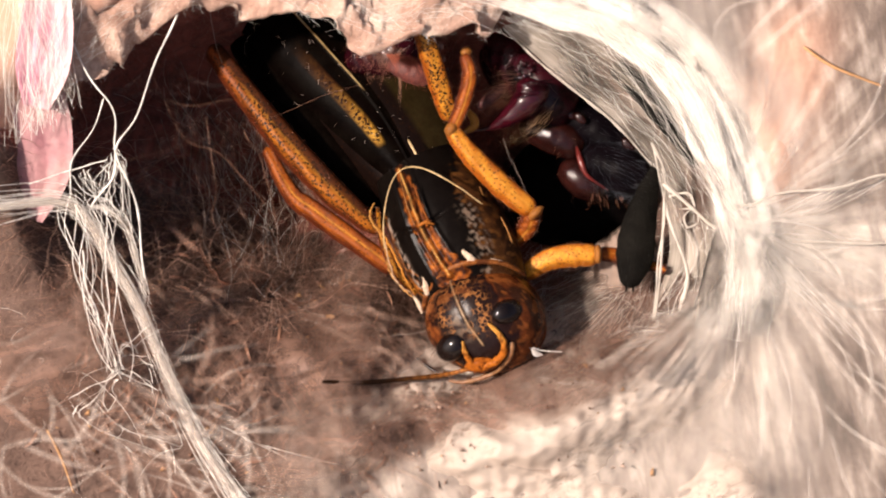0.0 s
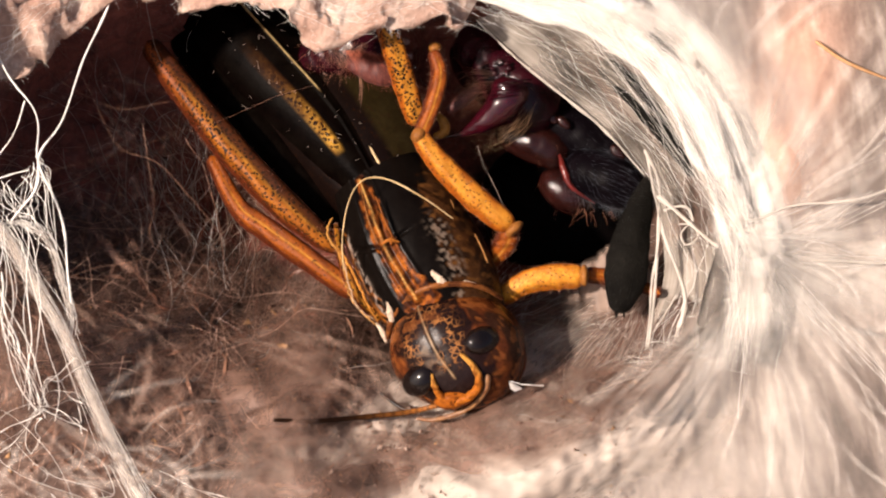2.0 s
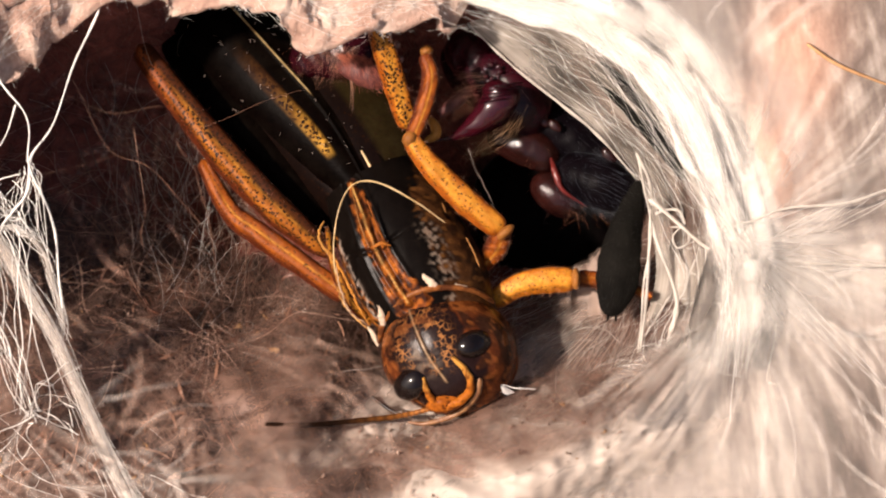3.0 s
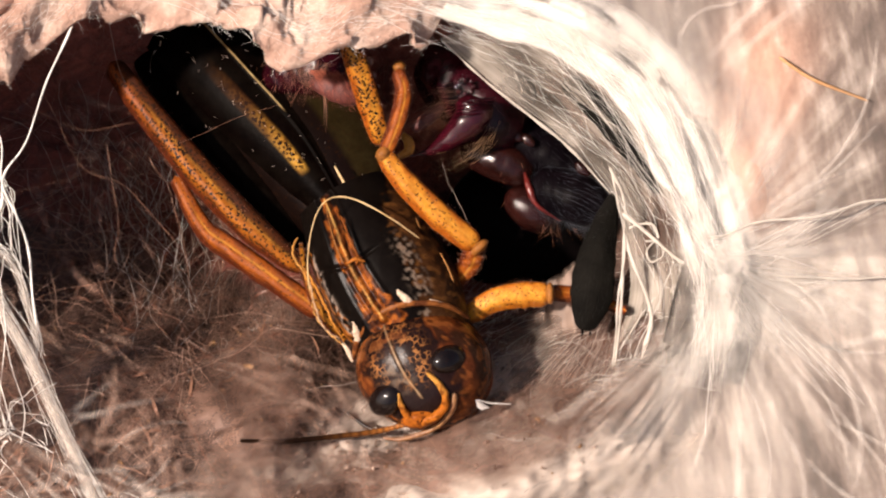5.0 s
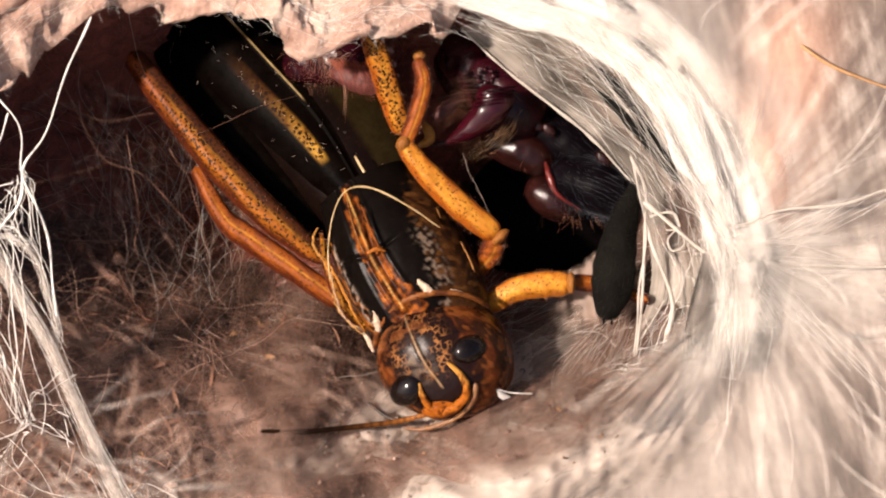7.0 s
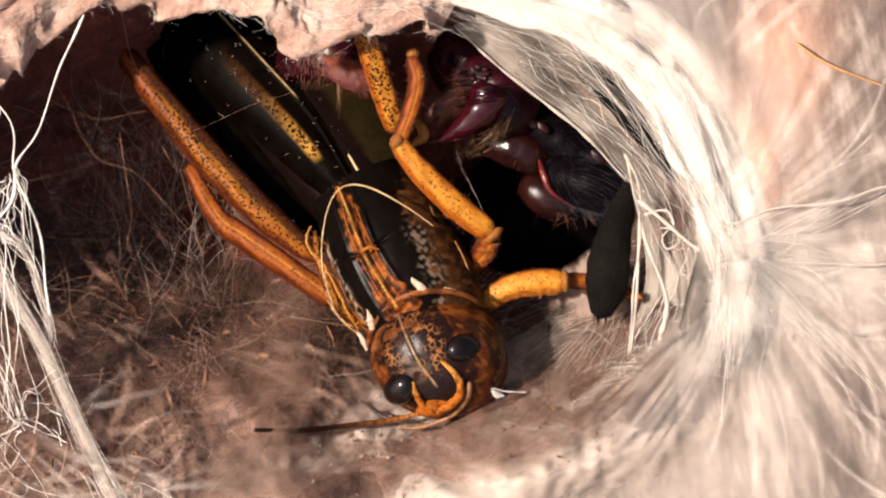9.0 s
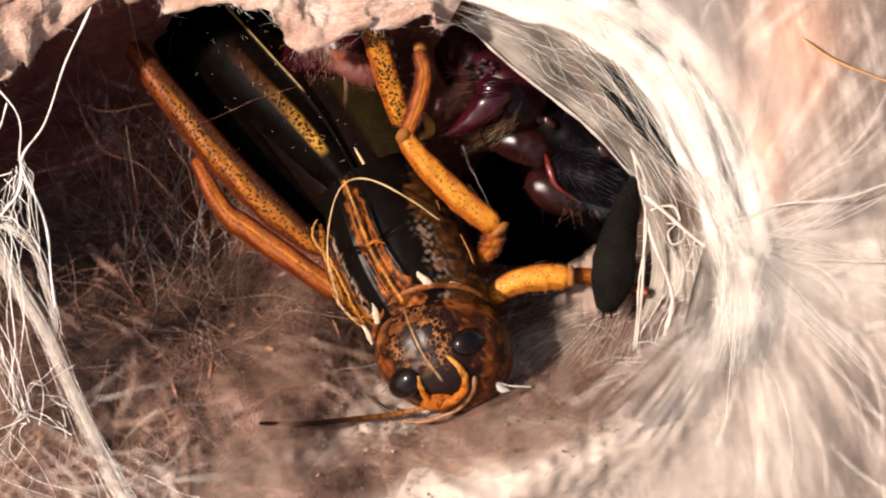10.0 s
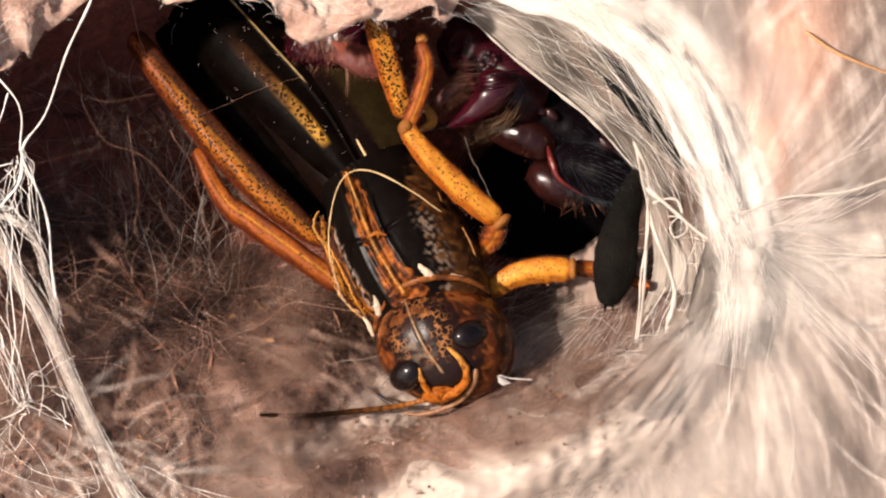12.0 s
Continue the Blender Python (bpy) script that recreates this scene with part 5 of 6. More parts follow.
def wing(name, pts, width, patch, label):
    """A long stiff wing: a thin vaulted blade with a ridged vein and a spotted band."""
    n, m = 160, 110
    path = spline(pts, n)
    t, side, upv = frames(path)
    w = spline(width, n)
    k = np.linspace(-1, 1, m)
    v = path[:, None, :] + side[:, None, :] * (k[None, :] * w)[..., None] + upv[:, None, :] * (0.9 * (1 - k ** 2) - 0.4)[None, :, None]
    v = v + upv[:, None, :] * (0.12 * np.exp(-((k - 0.37) / 0.05) ** 2))[None, :, None]
    S, K = np.meshgrid(np.linspace(0, 1, n), k, indexing="ij")
    col = np.tile(BLACK, (n * m, 1)).reshape(n, m, 3)
    col = mixed(col * 0.4, (0.003, 0.002, 0.0015), 0.5 + 0.5 * np.sin(9 * K + 14 * S))
    lo, hi, a, b = patch
    on = step(a - 0.02, a + 0.02, S) * (1 - step(b - 0.2, b, S)) * step(lo - 0.08, lo + 0.05, K) * (1 - step(hi - 0.05, hi + 0.08, K))
    # band dims towards the tip: the lip's shade put into its colour
    col = mixed(col, mixed((0.36, 0.19, 0.03), (0.05, 0.02, 0.006), step(0.17, 0.44, S)), on)
    col = mixed(col, (0.5, 0.36, 0.17), np.exp(-((K - 0.37) / 0.014) ** 2) * step(0.32, 0.35, S) * 0.95)
    top = v.reshape(-1, 3)
    low = (v - upv[:, None, :] * 0.12).reshape(-1, 3)
    g = grid_faces(n, m)
    pat = dotted(col.reshape(-1, 3), on.ravel())
    return part(name, (np.vstack([top, low]), np.vstack([g[:, ::-1], g + n * m])), WING, hopper, label, np.vstack([pat, pat]))


wing("wing", [(-5.34, 4.59, -7.60), (-8.68, 9.39, -8.60), (-12.71, 13.83, -10.00), (-17.03, 18.59, -12.00), (-20.57, 22.57, -14.00)], [1.6, 2.9, 3.3, 3.2, 2.6], (-0.34, -0.08, 0.15, 0.62), "black folded wing with a yellow spotted band")

t = tube([(-7.26, 0.46, -9.60), (-9.98, 4.01, -9.80), (-13.16, 8.00, -10.60), (-16.61, 12.27, -12.00), (-20.15, 16.62, -14.00)], [0.9, 1.5, 1.7, 1.7, 1.2], 50, 20, 0.6)
part("hind_wing", t[:2], WING, hopper, "dark brown folded hind wing edge", dotted(np.tile((0.003, 0.002, 0.0015), (len(t[0]), 1)), 0.0))
t = tube([(-5.43, 7.52, -6.20), (-4.68, 6.20, -5.90), (-3.86, 4.80, -5.80)], [0.06, 0.1, 0.06], 24, 8)
part("wing_vein", t[:2], GOLD, hopper, "thin yellow wing vein")
# pale slivers that paint small glints onto the black wing
count = 70
along = RNG.uniform(0, 1, count)
mid = spline([(-5.95, 5.82, -7.20), (-9.28, 9.99, -8.00), (-13.08, 14.41, -9.20), (-15.23, 17.19, -10.20)], 100)[(along * 99).astype(int)]
spot = mid + RNG.normal(0, 1, (count, 3)) * np.array([2.2, 1.4, 0.0])
sliver = spot[:, None, :] + RNG.normal(0, 0.16, (count, 1, 3)) * np.linspace(0, 1, 4)[None, :, None]
part("glint_flecks", strands(sliver, 0.02), GREY_SILK, hopper, "pale slivers drawn as glints on the wings", kind="stuff")

# saddle behind the head
def near_line(v, pts, n=90):
    """How far each place lies from a line in the bank's plane, and how far along the line, 0 to 1."""
    line = spline(pts, n)[:, :2]
    d = np.hypot(v[:, None, 0] - line[None, :, 0], v[:, None, 1] - line[None, :, 1])
    i = d.argmin(1)
    return d[np.arange(len(v)), i], i / (n - 1)


def ragged(v, size, seed):
    """Soft random blotches over a surface, about -1 to 1."""
    w = np.random.default_rng(seed).normal(0, 1.0 / size, (12, 3))
    o = np.random.default_rng(seed + 1).uniform(0, 6.28, 12)
    return sum(np.sin(v @ w[q] + o[q]) for q in range(12)) / 3.5


n, m = 190, 150
path = spline([(0.99, -6.20, -6.00), (-0.66, -2.63, -6.00), (-2.84, 1.48, -6.80), (-4.93, 5.43, -8.00)], n)
t_, side_, up_ = frames(path)
wid = spline([3.6, 4.3, 4.2, 3.2], n)
A = np.linspace(-0.35 * math.pi, 1.35 * math.pi, m)
prof = np.stack([np.cos(A) * (1 + 0.08 * np.cos(2 * A)), np.sin(A) * 0.8], -1)
S, AA = np.meshgrid(np.linspace(0, 1, n), A, indexing="ij")
v = path[:, None, :] + side_[:, None, :] * (prof[None, :, :1] * wid[..., None]) + up_[:, None, :] * (prof[None, :, 1:] * wid[..., None])
v = v.reshape(-1, 3)
S = S.ravel()
KEEL = [(-6.11, 5.01, -4.00), (-5.35, 3.04, -3.20), (-4.37, 0.45, -2.80), (-3.24, -1.66, -2.60), (-1.94, -3.60, -2.80)]
dk, sk = near_line(v, KEEL)
upper = v[:, 2] > -8.5
left_of = np.sign((v[:, 0] - spline(KEEL, 90)[(sk * 89).astype(int), 0]))
lift = 0.28 * np.exp(-(dk / 0.13) ** 2) - 0.2 * np.exp(-((dk - 0.42) / 0.16) ** 2) + 0.12 * np.exp(-((dk - 0.8 - 0.5 * sk) / 0.12) ** 2)
lift = lift - 0.22 * np.exp(-((sk - 0.52 + 0.02 * dk) / 0.014) ** 2) * step(3.0, 1.5, dk) + 0.012 * ragged(v, 0.5, 3)
v = v + up_.repeat(m, 0) * (lift * upper)[:, None]
wide = spline([0.25, 0.62, 0.72, 0.95, 1.35], 90)[(sk * 89).astype(int), 0]
wide = wide * np.where(left_of > 0, 1.1, 0.85) + 0.16 * ragged(v, 0.22, 7)
col = np.tile((0.004, 0.0028, 0.0022), (len(v), 1))
stripe = (1 - step(-0.05, 0.07, dk - wide)) * upper
fleck = ragged(v, 0.2, 11)
rust = mixed((0.15, 0.04, 0.008), (0.03, 0.009, 0.004), step(0.0, 0.7, fleck))
rust = mixed(rust, (0.34, 0.1, 0.014), step(0.3, 0.7, -fleck) * 0.8)
col = np.where(stripe[:, None] > 0, col * (1 - stripe[:, None]) + rust * stripe[:, None], col)
col = mixed(col, (0.02, 0.006, 0.003), np.exp(-((dk - 0.36) / 0.1) ** 2) * upper * step(0.1, 0.25, sk) * 0.75)
col = mixed(col, (0.6, 0.34, 0.1), np.exp(-(dk / 0.06) ** 2) * upper * 0.9)
flank_line = [(-1.71, 3.91, -4.00), (-0.73, 1.67, -4.00), (0.24, -0.37, -4.00), (0.98, -2.40, -4.00)]
dr, sr = near_line(v, flank_line)
east = v[:, 0] - spline(flank_line, 90)[(sr * 89).astype(int), 0] + 0.3 * ragged(v, 0.3, 13)
flank = step(-0.1, 0.15, east) * upper
tan = mixed((0.05, 0.02, 0.007), (0.018, 0.008, 0.004), step(-0.2, 0.6, ragged(v, 0.45, 17)))
tan = mixed(tan, (0.11, 0.045, 0.013), step(0.3, 0.9, ragged(v, 0.18, 19)) * 0.8)
col = col * (1 - flank[:, None]) + tan * flank[:, None]
col = mixed(col, (0.22, 0.17, 0.13), np.exp(-((east - 0.1) / 0.45) ** 2) * upper * step(-0.1, 0.5, ragged(v, 0.16, 23)) * step(0.15, 0.3, sr) * 0.75)
west_line = [(-7.93, 0.86, -5.00), (-7.03, -1.19, -5.00), (-5.89, -3.43, -5.00), (-4.58, -5.48, -5.00)]
dw, sw = near_line(v, west_line)
west = (1 - step(0.5, 0.75, dw + 0.2 * ragged(v, 0.25, 29)))
col = mixed(col, mixed((0.3, 0.1, 0.016), (0.06, 0.02, 0.007), step(0.0, 0.6, ragged(v, 0.17, 31))), west)
col = mixed(col, (0.3, 0.24, 0.2), np.exp(-((dw - 0.75) / 0.2) ** 2) * (v[:, 0] > -7) * step(0.1, 0.6, ragged(v, 0.14, 37)) * 0.8)
pronotum = part("pronotum", (v, grid_faces(n, m)), CUTICLE, hopper, "black saddle with an orange keel stripe", dotted(col, stripe + 0.6 * flank))
# thin raised seams and a torn amber edge on the saddle
for pts, r, tone in (([(-4.95, 3.90, -3.40), (-4.05, 1.66, -2.90), (-3.32, 0.20, -2.80)], [0.04, 0.08, 0.04], (0.2, 0.06, 0.012)), ([(-4.53, 0.36, -2.60), (-3.88, 0.69, -2.50), (-3.16, 0.53, -2.60)], [0.08, 0.16, 0.06], (0.33, 0.11, 0.02)),
                     ([(-6.01, 4.51, -3.50), (-5.43, 2.15, -3.00), (-4.70, 0.36, -2.70)], [0.03, 0.06, 0.04], (0.22, 0.09, 0.025)), ([(2.20, 1.18, -4.60), (2.94, -0.37, -4.60), (3.60, -2.62, -5.00)], [0.04, 0.07, 0.05], (0.32, 0.15, 0.05)),
                     ([(0.45, 3.72, -5.00), (1.27, 1.68, -5.00), (1.88, 0.86, -5.00)], [0.04, 0.06, 0.03], (0.22, 0.1, 0.03))):
    t = tube(pts, r, 30, 8, rough=0.25)
    part("seam", t[:2], CUTICLE, pronotum, "thin raised amber seam", dotted(np.tile(tone, (len(t[0]), 1)), 0.0))

# head
hc = np.array((1.10, -7.25, -5.20))
hv, hf = blob(hc, (4.95, 4.35, 4.2), -16, 220, 280, 0.012, 4, 0.92)
front = hv[:, 2] > hc[2] + 0.3
MEDIAN = [(-2.01, -3.78, -1.40), (-1.45, -5.34, -1.00), (-0.56, -7.28, -1.20), (0.77, -9.16, -2.00)]
dm, sm = near_line(hv, MEDIAN)
hv[:, 2] += (0.1 * np.exp(-(dm / 0.1) ** 2) + 0.012 * ragged(hv, 0.3, 41)) * front
col = mixed((0.105, 0.027, 0.0075), (0.032, 0.011, 0.005), step(-0.2, 0.6, ragged(hv, 0.4, 45)))
col = mixed(col, (0.24, 0.075, 0.018), step(0.35, 0.9, ragged(hv, 0.22, 47)) * 0.6)
crown, sc = near_line(hv, [(-1.85, -4.79, -1.50), (-0.64, -6.23, -1.00), (0.65, -8.23, -2.00)])
dark = (1 - step(2.2, 2.75, crown + 0.3 * ragged(hv, 0.35, 51) - 0.3)) * front
col = mixed(col, (0.013, 0.0055, 0.0045), dark)
col = mixed(col, (0.11, 0.035, 0.011), dark * step(0.25, 0.8, ragged(hv, 0.3, 53)) * step(0.45, 0.2, sc) * 0.8)
nape, sn = near_line(hv, [(-3.83, -6.47, -4.00), (-3.32, -4.90, -3.00), (-1.78, -3.51, -2.00), (0.44, -2.86, -2.00), (2.67, -3.12, -2.60)])
col = mixed(col, (0.26, 0.085, 0.022), np.exp(-(nape / 0.32) ** 2) * front * (0.6 + 0.4 * step(-0.4, 0.2, ragged(hv, 0.22, 57))))
plate_line, sp = near_line(hv, [(0.24, -9.16, -2.00), (0.85, -8.64, -2.00), (1.37, -8.23, -2.00)])
facedark = (1 - step(0.7, 1.0, plate_line)) * front
col = mixed(col, (0.014, 0.008, 0.008), facedark * 0.95)
dusty, sd_ = near_line(hv, [(-1.29, -7.27, -1.00), (-0.48, -7.99, -1.00)])
col = mixed(col, (0.2, 0.15, 0.11), np.exp(-(dusty / 0.75) ** 2) * front * step(-0.5, 0.5, ragged(hv, 0.18, 59)) * 0.6)
col = mixed(col, (0.45, 0.3, 0.17), np.exp(-(dm / 0.07) ** 2) * front * (0.35 + 0.5 * step(0.2, 0.6, sm)))
cells = dark * (np.exp(-(near_line(hv, [(-0.08, -5.10, -1.00), (0.64, -6.39, -1.00), (0.32, -7.83, -1.00)])[0] / 0.7) ** 2) + 0.7 * np.exp(-(near_line(hv, [(-2.50, -6.90, -2.00), (-1.86, -7.79, -2.00)])[0] / 0.6) ** 2) + 0.45 * np.exp(-(near_line(hv, [(-0.56, -3.79, -2.00), (-2.58, -5.21, -2.00)])[0] / 0.6) ** 2))
head_part = part("head", (hv, hf), HEAD, hopper, "mottled black and orange head", dotted(col, np.clip(cells * 1.4, 0, 1)))


def eyeball(c, axes, facing):
    """A bulging eye flattened along the way that it faces."""
    v, f = blob((0, 0, 0), axes, 0, 36, 48, 0.0)
    turn = Vector(facing).to_track_quat("Z", "Y").to_matrix()
    return v @ np.array(turn).T + np.asarray(c), f


part("eye", eyeball((2.70, -6.49, -1.70), (1.05, 1.42, 0.95), (0.45, 0.15, 0.85)), EYE, head_part, "glossy black eye")
part("eye", eyeball((-1.70, -9.35, -2.60), (1.1, 1.5, 1.0), (-0.4, -0.3, 0.85)), EYE, head_part, "glossy black eye")
for pts, r in (([(1.12, -7.35, -0.90), (2.17, -8.40, -1.00), (2.50, -9.62, -1.40), (1.77, -10.53, -1.90), (0.65, -11.03, -2.30)], [0.14, 0.24, 0.3, 0.34, 0.36]), ([(-0.89, -8.82, -1.60), (-0.65, -9.80, -1.80), (-0.16, -10.54, -2.10), (0.65, -11.03, -2.30)], [0.12, 0.22, 0.28, 0.36])):
    t = tube(pts, r, 50, 16, rough=0.12, seed=3)
    tone = mixed((0.5, 0.24, 0.05), (0.34, 0.1, 0.012), step(0.1, 0.5, t[2][:, 0]))
    tone = mixed(tone, (0.1, 0.025, 0.006), step(0.3, 0.8, ragged(t[0], 0.15, 61)) * 0.7)
    part("face_ridge", t[:2], CUTICLE, head_part, "orange face ridge", dotted(tone, 0.3))
b = blob((0.81, -10.65, -2.70), (1.5, 0.75, 0.9), 15, 26, 34, 0.06, 5)
part("face", b, CUTICLE, head_part, "orange lower face", dotted(mixed((0.32, 0.09, 0.011), (0.1, 0.026, 0.006), step(0.0, 0.7, ragged(b[0], 0.2, 63)))))
t = tube([(-4.10, -6.59, -5.40), (-3.75, -5.10, -4.50), (-2.68, -3.61, -3.40), (-1.05, -2.71, -2.70), (0.89, -2.47, -2.50), (2.76, -2.72, -3.20), (4.33, -3.63, -4.60)], [0.14, 0.24, 0.28, 0.24, 0.2, 0.22, 0.14], 80, 12, rough=0.15)
part("saddle_rim", t[:2], CUTICLE, hopper, "thin orange rim of the saddle", dotted(mixed((0.2, 0.07, 0.02), (0.08, 0.026, 0.01), step(-0.1, 0.6, ragged(t[0], 0.3, 67))), 0.5))
for pts, r in (([(-0.97, -1.50, -2.70), (-0.40, -2.06, -2.40), (0.40, -2.55, -2.50)], [0.08, 0.26, 0.1]), ([(1.38, -2.23, -2.90), (2.11, -2.47, -2.80), (2.59, -2.72, -3.00)], [0.04, 0.12, 0.05]), ([(-4.07, -3.30, -4.20), (-3.91, -4.36, -4.00), (-3.75, -5.26, -4.20)], [0.1, 0.22, 0.22]), ([(-4.92, -5.28, -5.40), (-4.50, -5.93, -5.20), (-4.18, -6.76, -5.40)], [0.08, 0.17, 0.1])):
    t = tube(pts, r, 30, 12, 0.45, rough=0.3)
    part("pale_scale", t[:2], CUTICLE, hopper, "cream scale on the edge of the saddle", dotted(np.tile((0.55, 0.43, 0.32), (len(t[0]), 1)), 0.0))
t = tube([(4.96, -6.52, -5.50), (4.54, -8.55, -5.00), (2.70, -10.60, -5.20), (0.65, -11.08, -5.00)], [1.0, 1.3, 1.1, 0.8], 60, 30)
part("cheek", t[:2], CUTICLE, head_part, "", dotted(mixed((0.16, 0.045, 0.01), (0.06, 0.018, 0.006), step(-0.1, 0.7, ragged(t[0], 0.4, 71))), 0.0))
t = tube([(3.14, -8.90, -1.50), (2.91, -10.13, -2.00), (1.62, -11.49, -3.40), (-0.57, -12.25, -3.90), (-2.00, -12.18, -4.20)], [0.22, 0.24, 0.2, 0.16, 0.1], 70, 12, rough=0.06)
part("antenna", t[:2], FEELER, head_part, "amber antenna bent along the floor")
feeler = [(0.89, -11.01), (-0.57, -11.28), (-2.61, -11.75), (-5.87, -12.06), (-9.11, -12.24), (-12.17, -12.13)]
t = tube([(a, b, max(c, float(depth(np.array([a]), np.array([b]))[0]) + 2.0 - 0.1 * a)) for (a, b), c in zip(feeler, (-3.6, -4.1, -4.4, -4.2, -3.8, -3.2))], [0.12, 0.17, 0.2, 0.2, 0.2, 0.14], 110, 12, rough=0.05)
tone = mixed((0.3, 0.11, 0.025), (0.014, 0.007, 0.004), step(0.25, 0.7, t[2][:, 0]))
tone = mixed(tone, (0.02, 0.008, 0.004), 0.6 * step(0.2, 0.7, np.sin(150 * t[2][:, 0])))
part("antenna", t[:2], CUTICLE, head_part, "dark ringed antenna lying along the floor", dotted(tone, 0.0))
t = tube([(-1.71, -11.87, -4.40), (-3.19, -11.41, -5.00), (-4.67, -10.36, -5.40)], [0.12, 0.13, 0.1], 40, 8)
part("palp", t[:2], ANTENNA, head_part)

# torn crinkled edge of the saddle with a shiny hem
side = limb("side_lobe", [(-7.92, 1.90, -7.00), (-7.56, -0.16, -6.00), (-6.40, -3.24, -5.60), (-4.60, -5.13, -6.00)], [0.15, 0.32, 0.4, 0.3], hopper, AMBER, RUST, LEG_ORANGE, 1.0, 1.0, "crumpled amber edge of the saddle")
for pts, r, tone in (([(-8.11, 2.33, -5.40), (-8.43, 1.51, -5.20), (-8.18, 0.53, -5.00), (-7.52, -0.45, -4.80), (-7.02, -1.59, -4.70)], [0.04, 0.09, 0.1, 0.08, 0.05], (0.42, 0.2, 0.05)), ([(-7.27, -0.86, -4.70), (-6.86, -2.61, -4.60), (-6.37, -4.04, -4.70), (-5.07, -5.11, -5.00)], [0.03, 0.06, 0.06, 0.03], (0.5, 0.34, 0.22)),
                     ([(-7.59, 0.04, -4.60), (-6.61, -1.59, -4.50), (-5.88, -3.22, -4.50), (-4.74, -5.35, -4.80)], [0.06, 0.12, 0.1, 0.06], (0.4, 0.16, 0.03)), ([(-7.11, -2.41, -4.90), (-6.62, -3.72, -4.90), (-5.72, -4.70, -5.00), (-4.91, -5.44, -5.00)], [0.04, 0.07, 0.08, 0.04], (0.5, 0.26, 0.08))):
    line = spline(pts, 30) + RNG.normal(0, 0.035, (30, 3))
    t = tube(line, r, 60, 8, rough=0.3)
    part("hem", t[:2], CUTICLE, side, "shiny crinkled amber hem", dotted(np.tile(tone, (len(t[0]), 1)), 0.2))
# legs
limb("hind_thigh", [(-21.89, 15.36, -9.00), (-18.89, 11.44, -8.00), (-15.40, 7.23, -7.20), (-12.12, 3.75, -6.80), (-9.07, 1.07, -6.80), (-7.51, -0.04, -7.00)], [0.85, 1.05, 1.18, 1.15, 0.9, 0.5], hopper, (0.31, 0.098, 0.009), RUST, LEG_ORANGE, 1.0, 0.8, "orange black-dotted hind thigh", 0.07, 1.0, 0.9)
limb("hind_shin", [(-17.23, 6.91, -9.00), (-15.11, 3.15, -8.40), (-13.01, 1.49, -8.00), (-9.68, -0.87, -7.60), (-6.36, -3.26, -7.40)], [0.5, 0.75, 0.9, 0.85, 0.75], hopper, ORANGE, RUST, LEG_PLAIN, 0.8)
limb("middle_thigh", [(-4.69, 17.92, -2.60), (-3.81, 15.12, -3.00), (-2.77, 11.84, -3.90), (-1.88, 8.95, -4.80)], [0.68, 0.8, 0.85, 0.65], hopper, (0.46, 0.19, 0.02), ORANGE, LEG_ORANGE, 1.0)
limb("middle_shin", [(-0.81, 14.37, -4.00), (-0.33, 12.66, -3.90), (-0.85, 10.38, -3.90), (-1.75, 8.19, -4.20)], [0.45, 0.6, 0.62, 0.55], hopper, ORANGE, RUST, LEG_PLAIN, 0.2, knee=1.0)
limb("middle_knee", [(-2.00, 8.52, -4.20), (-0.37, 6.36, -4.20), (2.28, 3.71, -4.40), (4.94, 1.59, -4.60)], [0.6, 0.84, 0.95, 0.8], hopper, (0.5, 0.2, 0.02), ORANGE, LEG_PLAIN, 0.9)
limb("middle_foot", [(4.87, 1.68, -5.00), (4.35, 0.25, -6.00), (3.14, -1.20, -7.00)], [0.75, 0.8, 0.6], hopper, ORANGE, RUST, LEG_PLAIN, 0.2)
for c, r, turn in (((5.05, 1.51, -4.20), (0.38, 0.75, 0.7), -50), ((-1.87, 8.27, -4.00), (0.5, 0.62, 0.6), -40), ((10.19, -1.89, -6.00), (0.35, 0.8, 0.75), 0), ((-0.65, 14.61, -5.20), (0.5, 0.45, 0.5), 0)):
    b = blob(c, r, turn, 18, 24, 0.04, 3)
    part("joint", b, LEG_PLAIN, hopper, "pale amber joint", dotted(np.tile((0.26, 0.1, 0.022), (len(b[0]), 1)), 0.3))
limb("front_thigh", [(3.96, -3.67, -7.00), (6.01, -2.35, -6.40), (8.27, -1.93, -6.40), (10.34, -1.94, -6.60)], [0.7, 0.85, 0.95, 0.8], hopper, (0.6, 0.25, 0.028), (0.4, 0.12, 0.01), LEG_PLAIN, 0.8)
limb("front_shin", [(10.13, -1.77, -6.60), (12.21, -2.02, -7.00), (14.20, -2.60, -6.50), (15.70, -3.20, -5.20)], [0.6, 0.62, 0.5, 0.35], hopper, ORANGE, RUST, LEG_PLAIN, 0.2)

t = tube([(-0.66, 9.90, -6.00), (-0.08, 9.31, -5.80), (0.00, 8.58, -5.80), (-0.82, 8.08, -5.60)], [0.2, 0.36, 0.36, 0.2], 40, 14)
part("hip", t[:2], LEG_PLAIN, hopper, "translucent amber hip plate", dotted(np.tile((0.4, 0.17, 0.03), (len(t[0]), 1)), 0.2))
for c, r in (((-2.78, 15.06, -4.60), 0.3), ((-2.53, 13.99, -4.40), 0.26), ((-3.19, 14.50, -4.80), 0.2), ((-2.20, 13.18, -4.60), 0.16)):
    b = blob(c, (r, r * 1.2, r), 30, 14, 18, 0.1, 8)
    part("droplet", b, EYE_WET, hopper, "shiny wet bead on the leg")

# ---- spider ----
spider = base_of("spider", (7.18, 6.10, -18.00))
tagged(spider, "glossy dark purple hairy spider gripping the grasshopper", "spider")


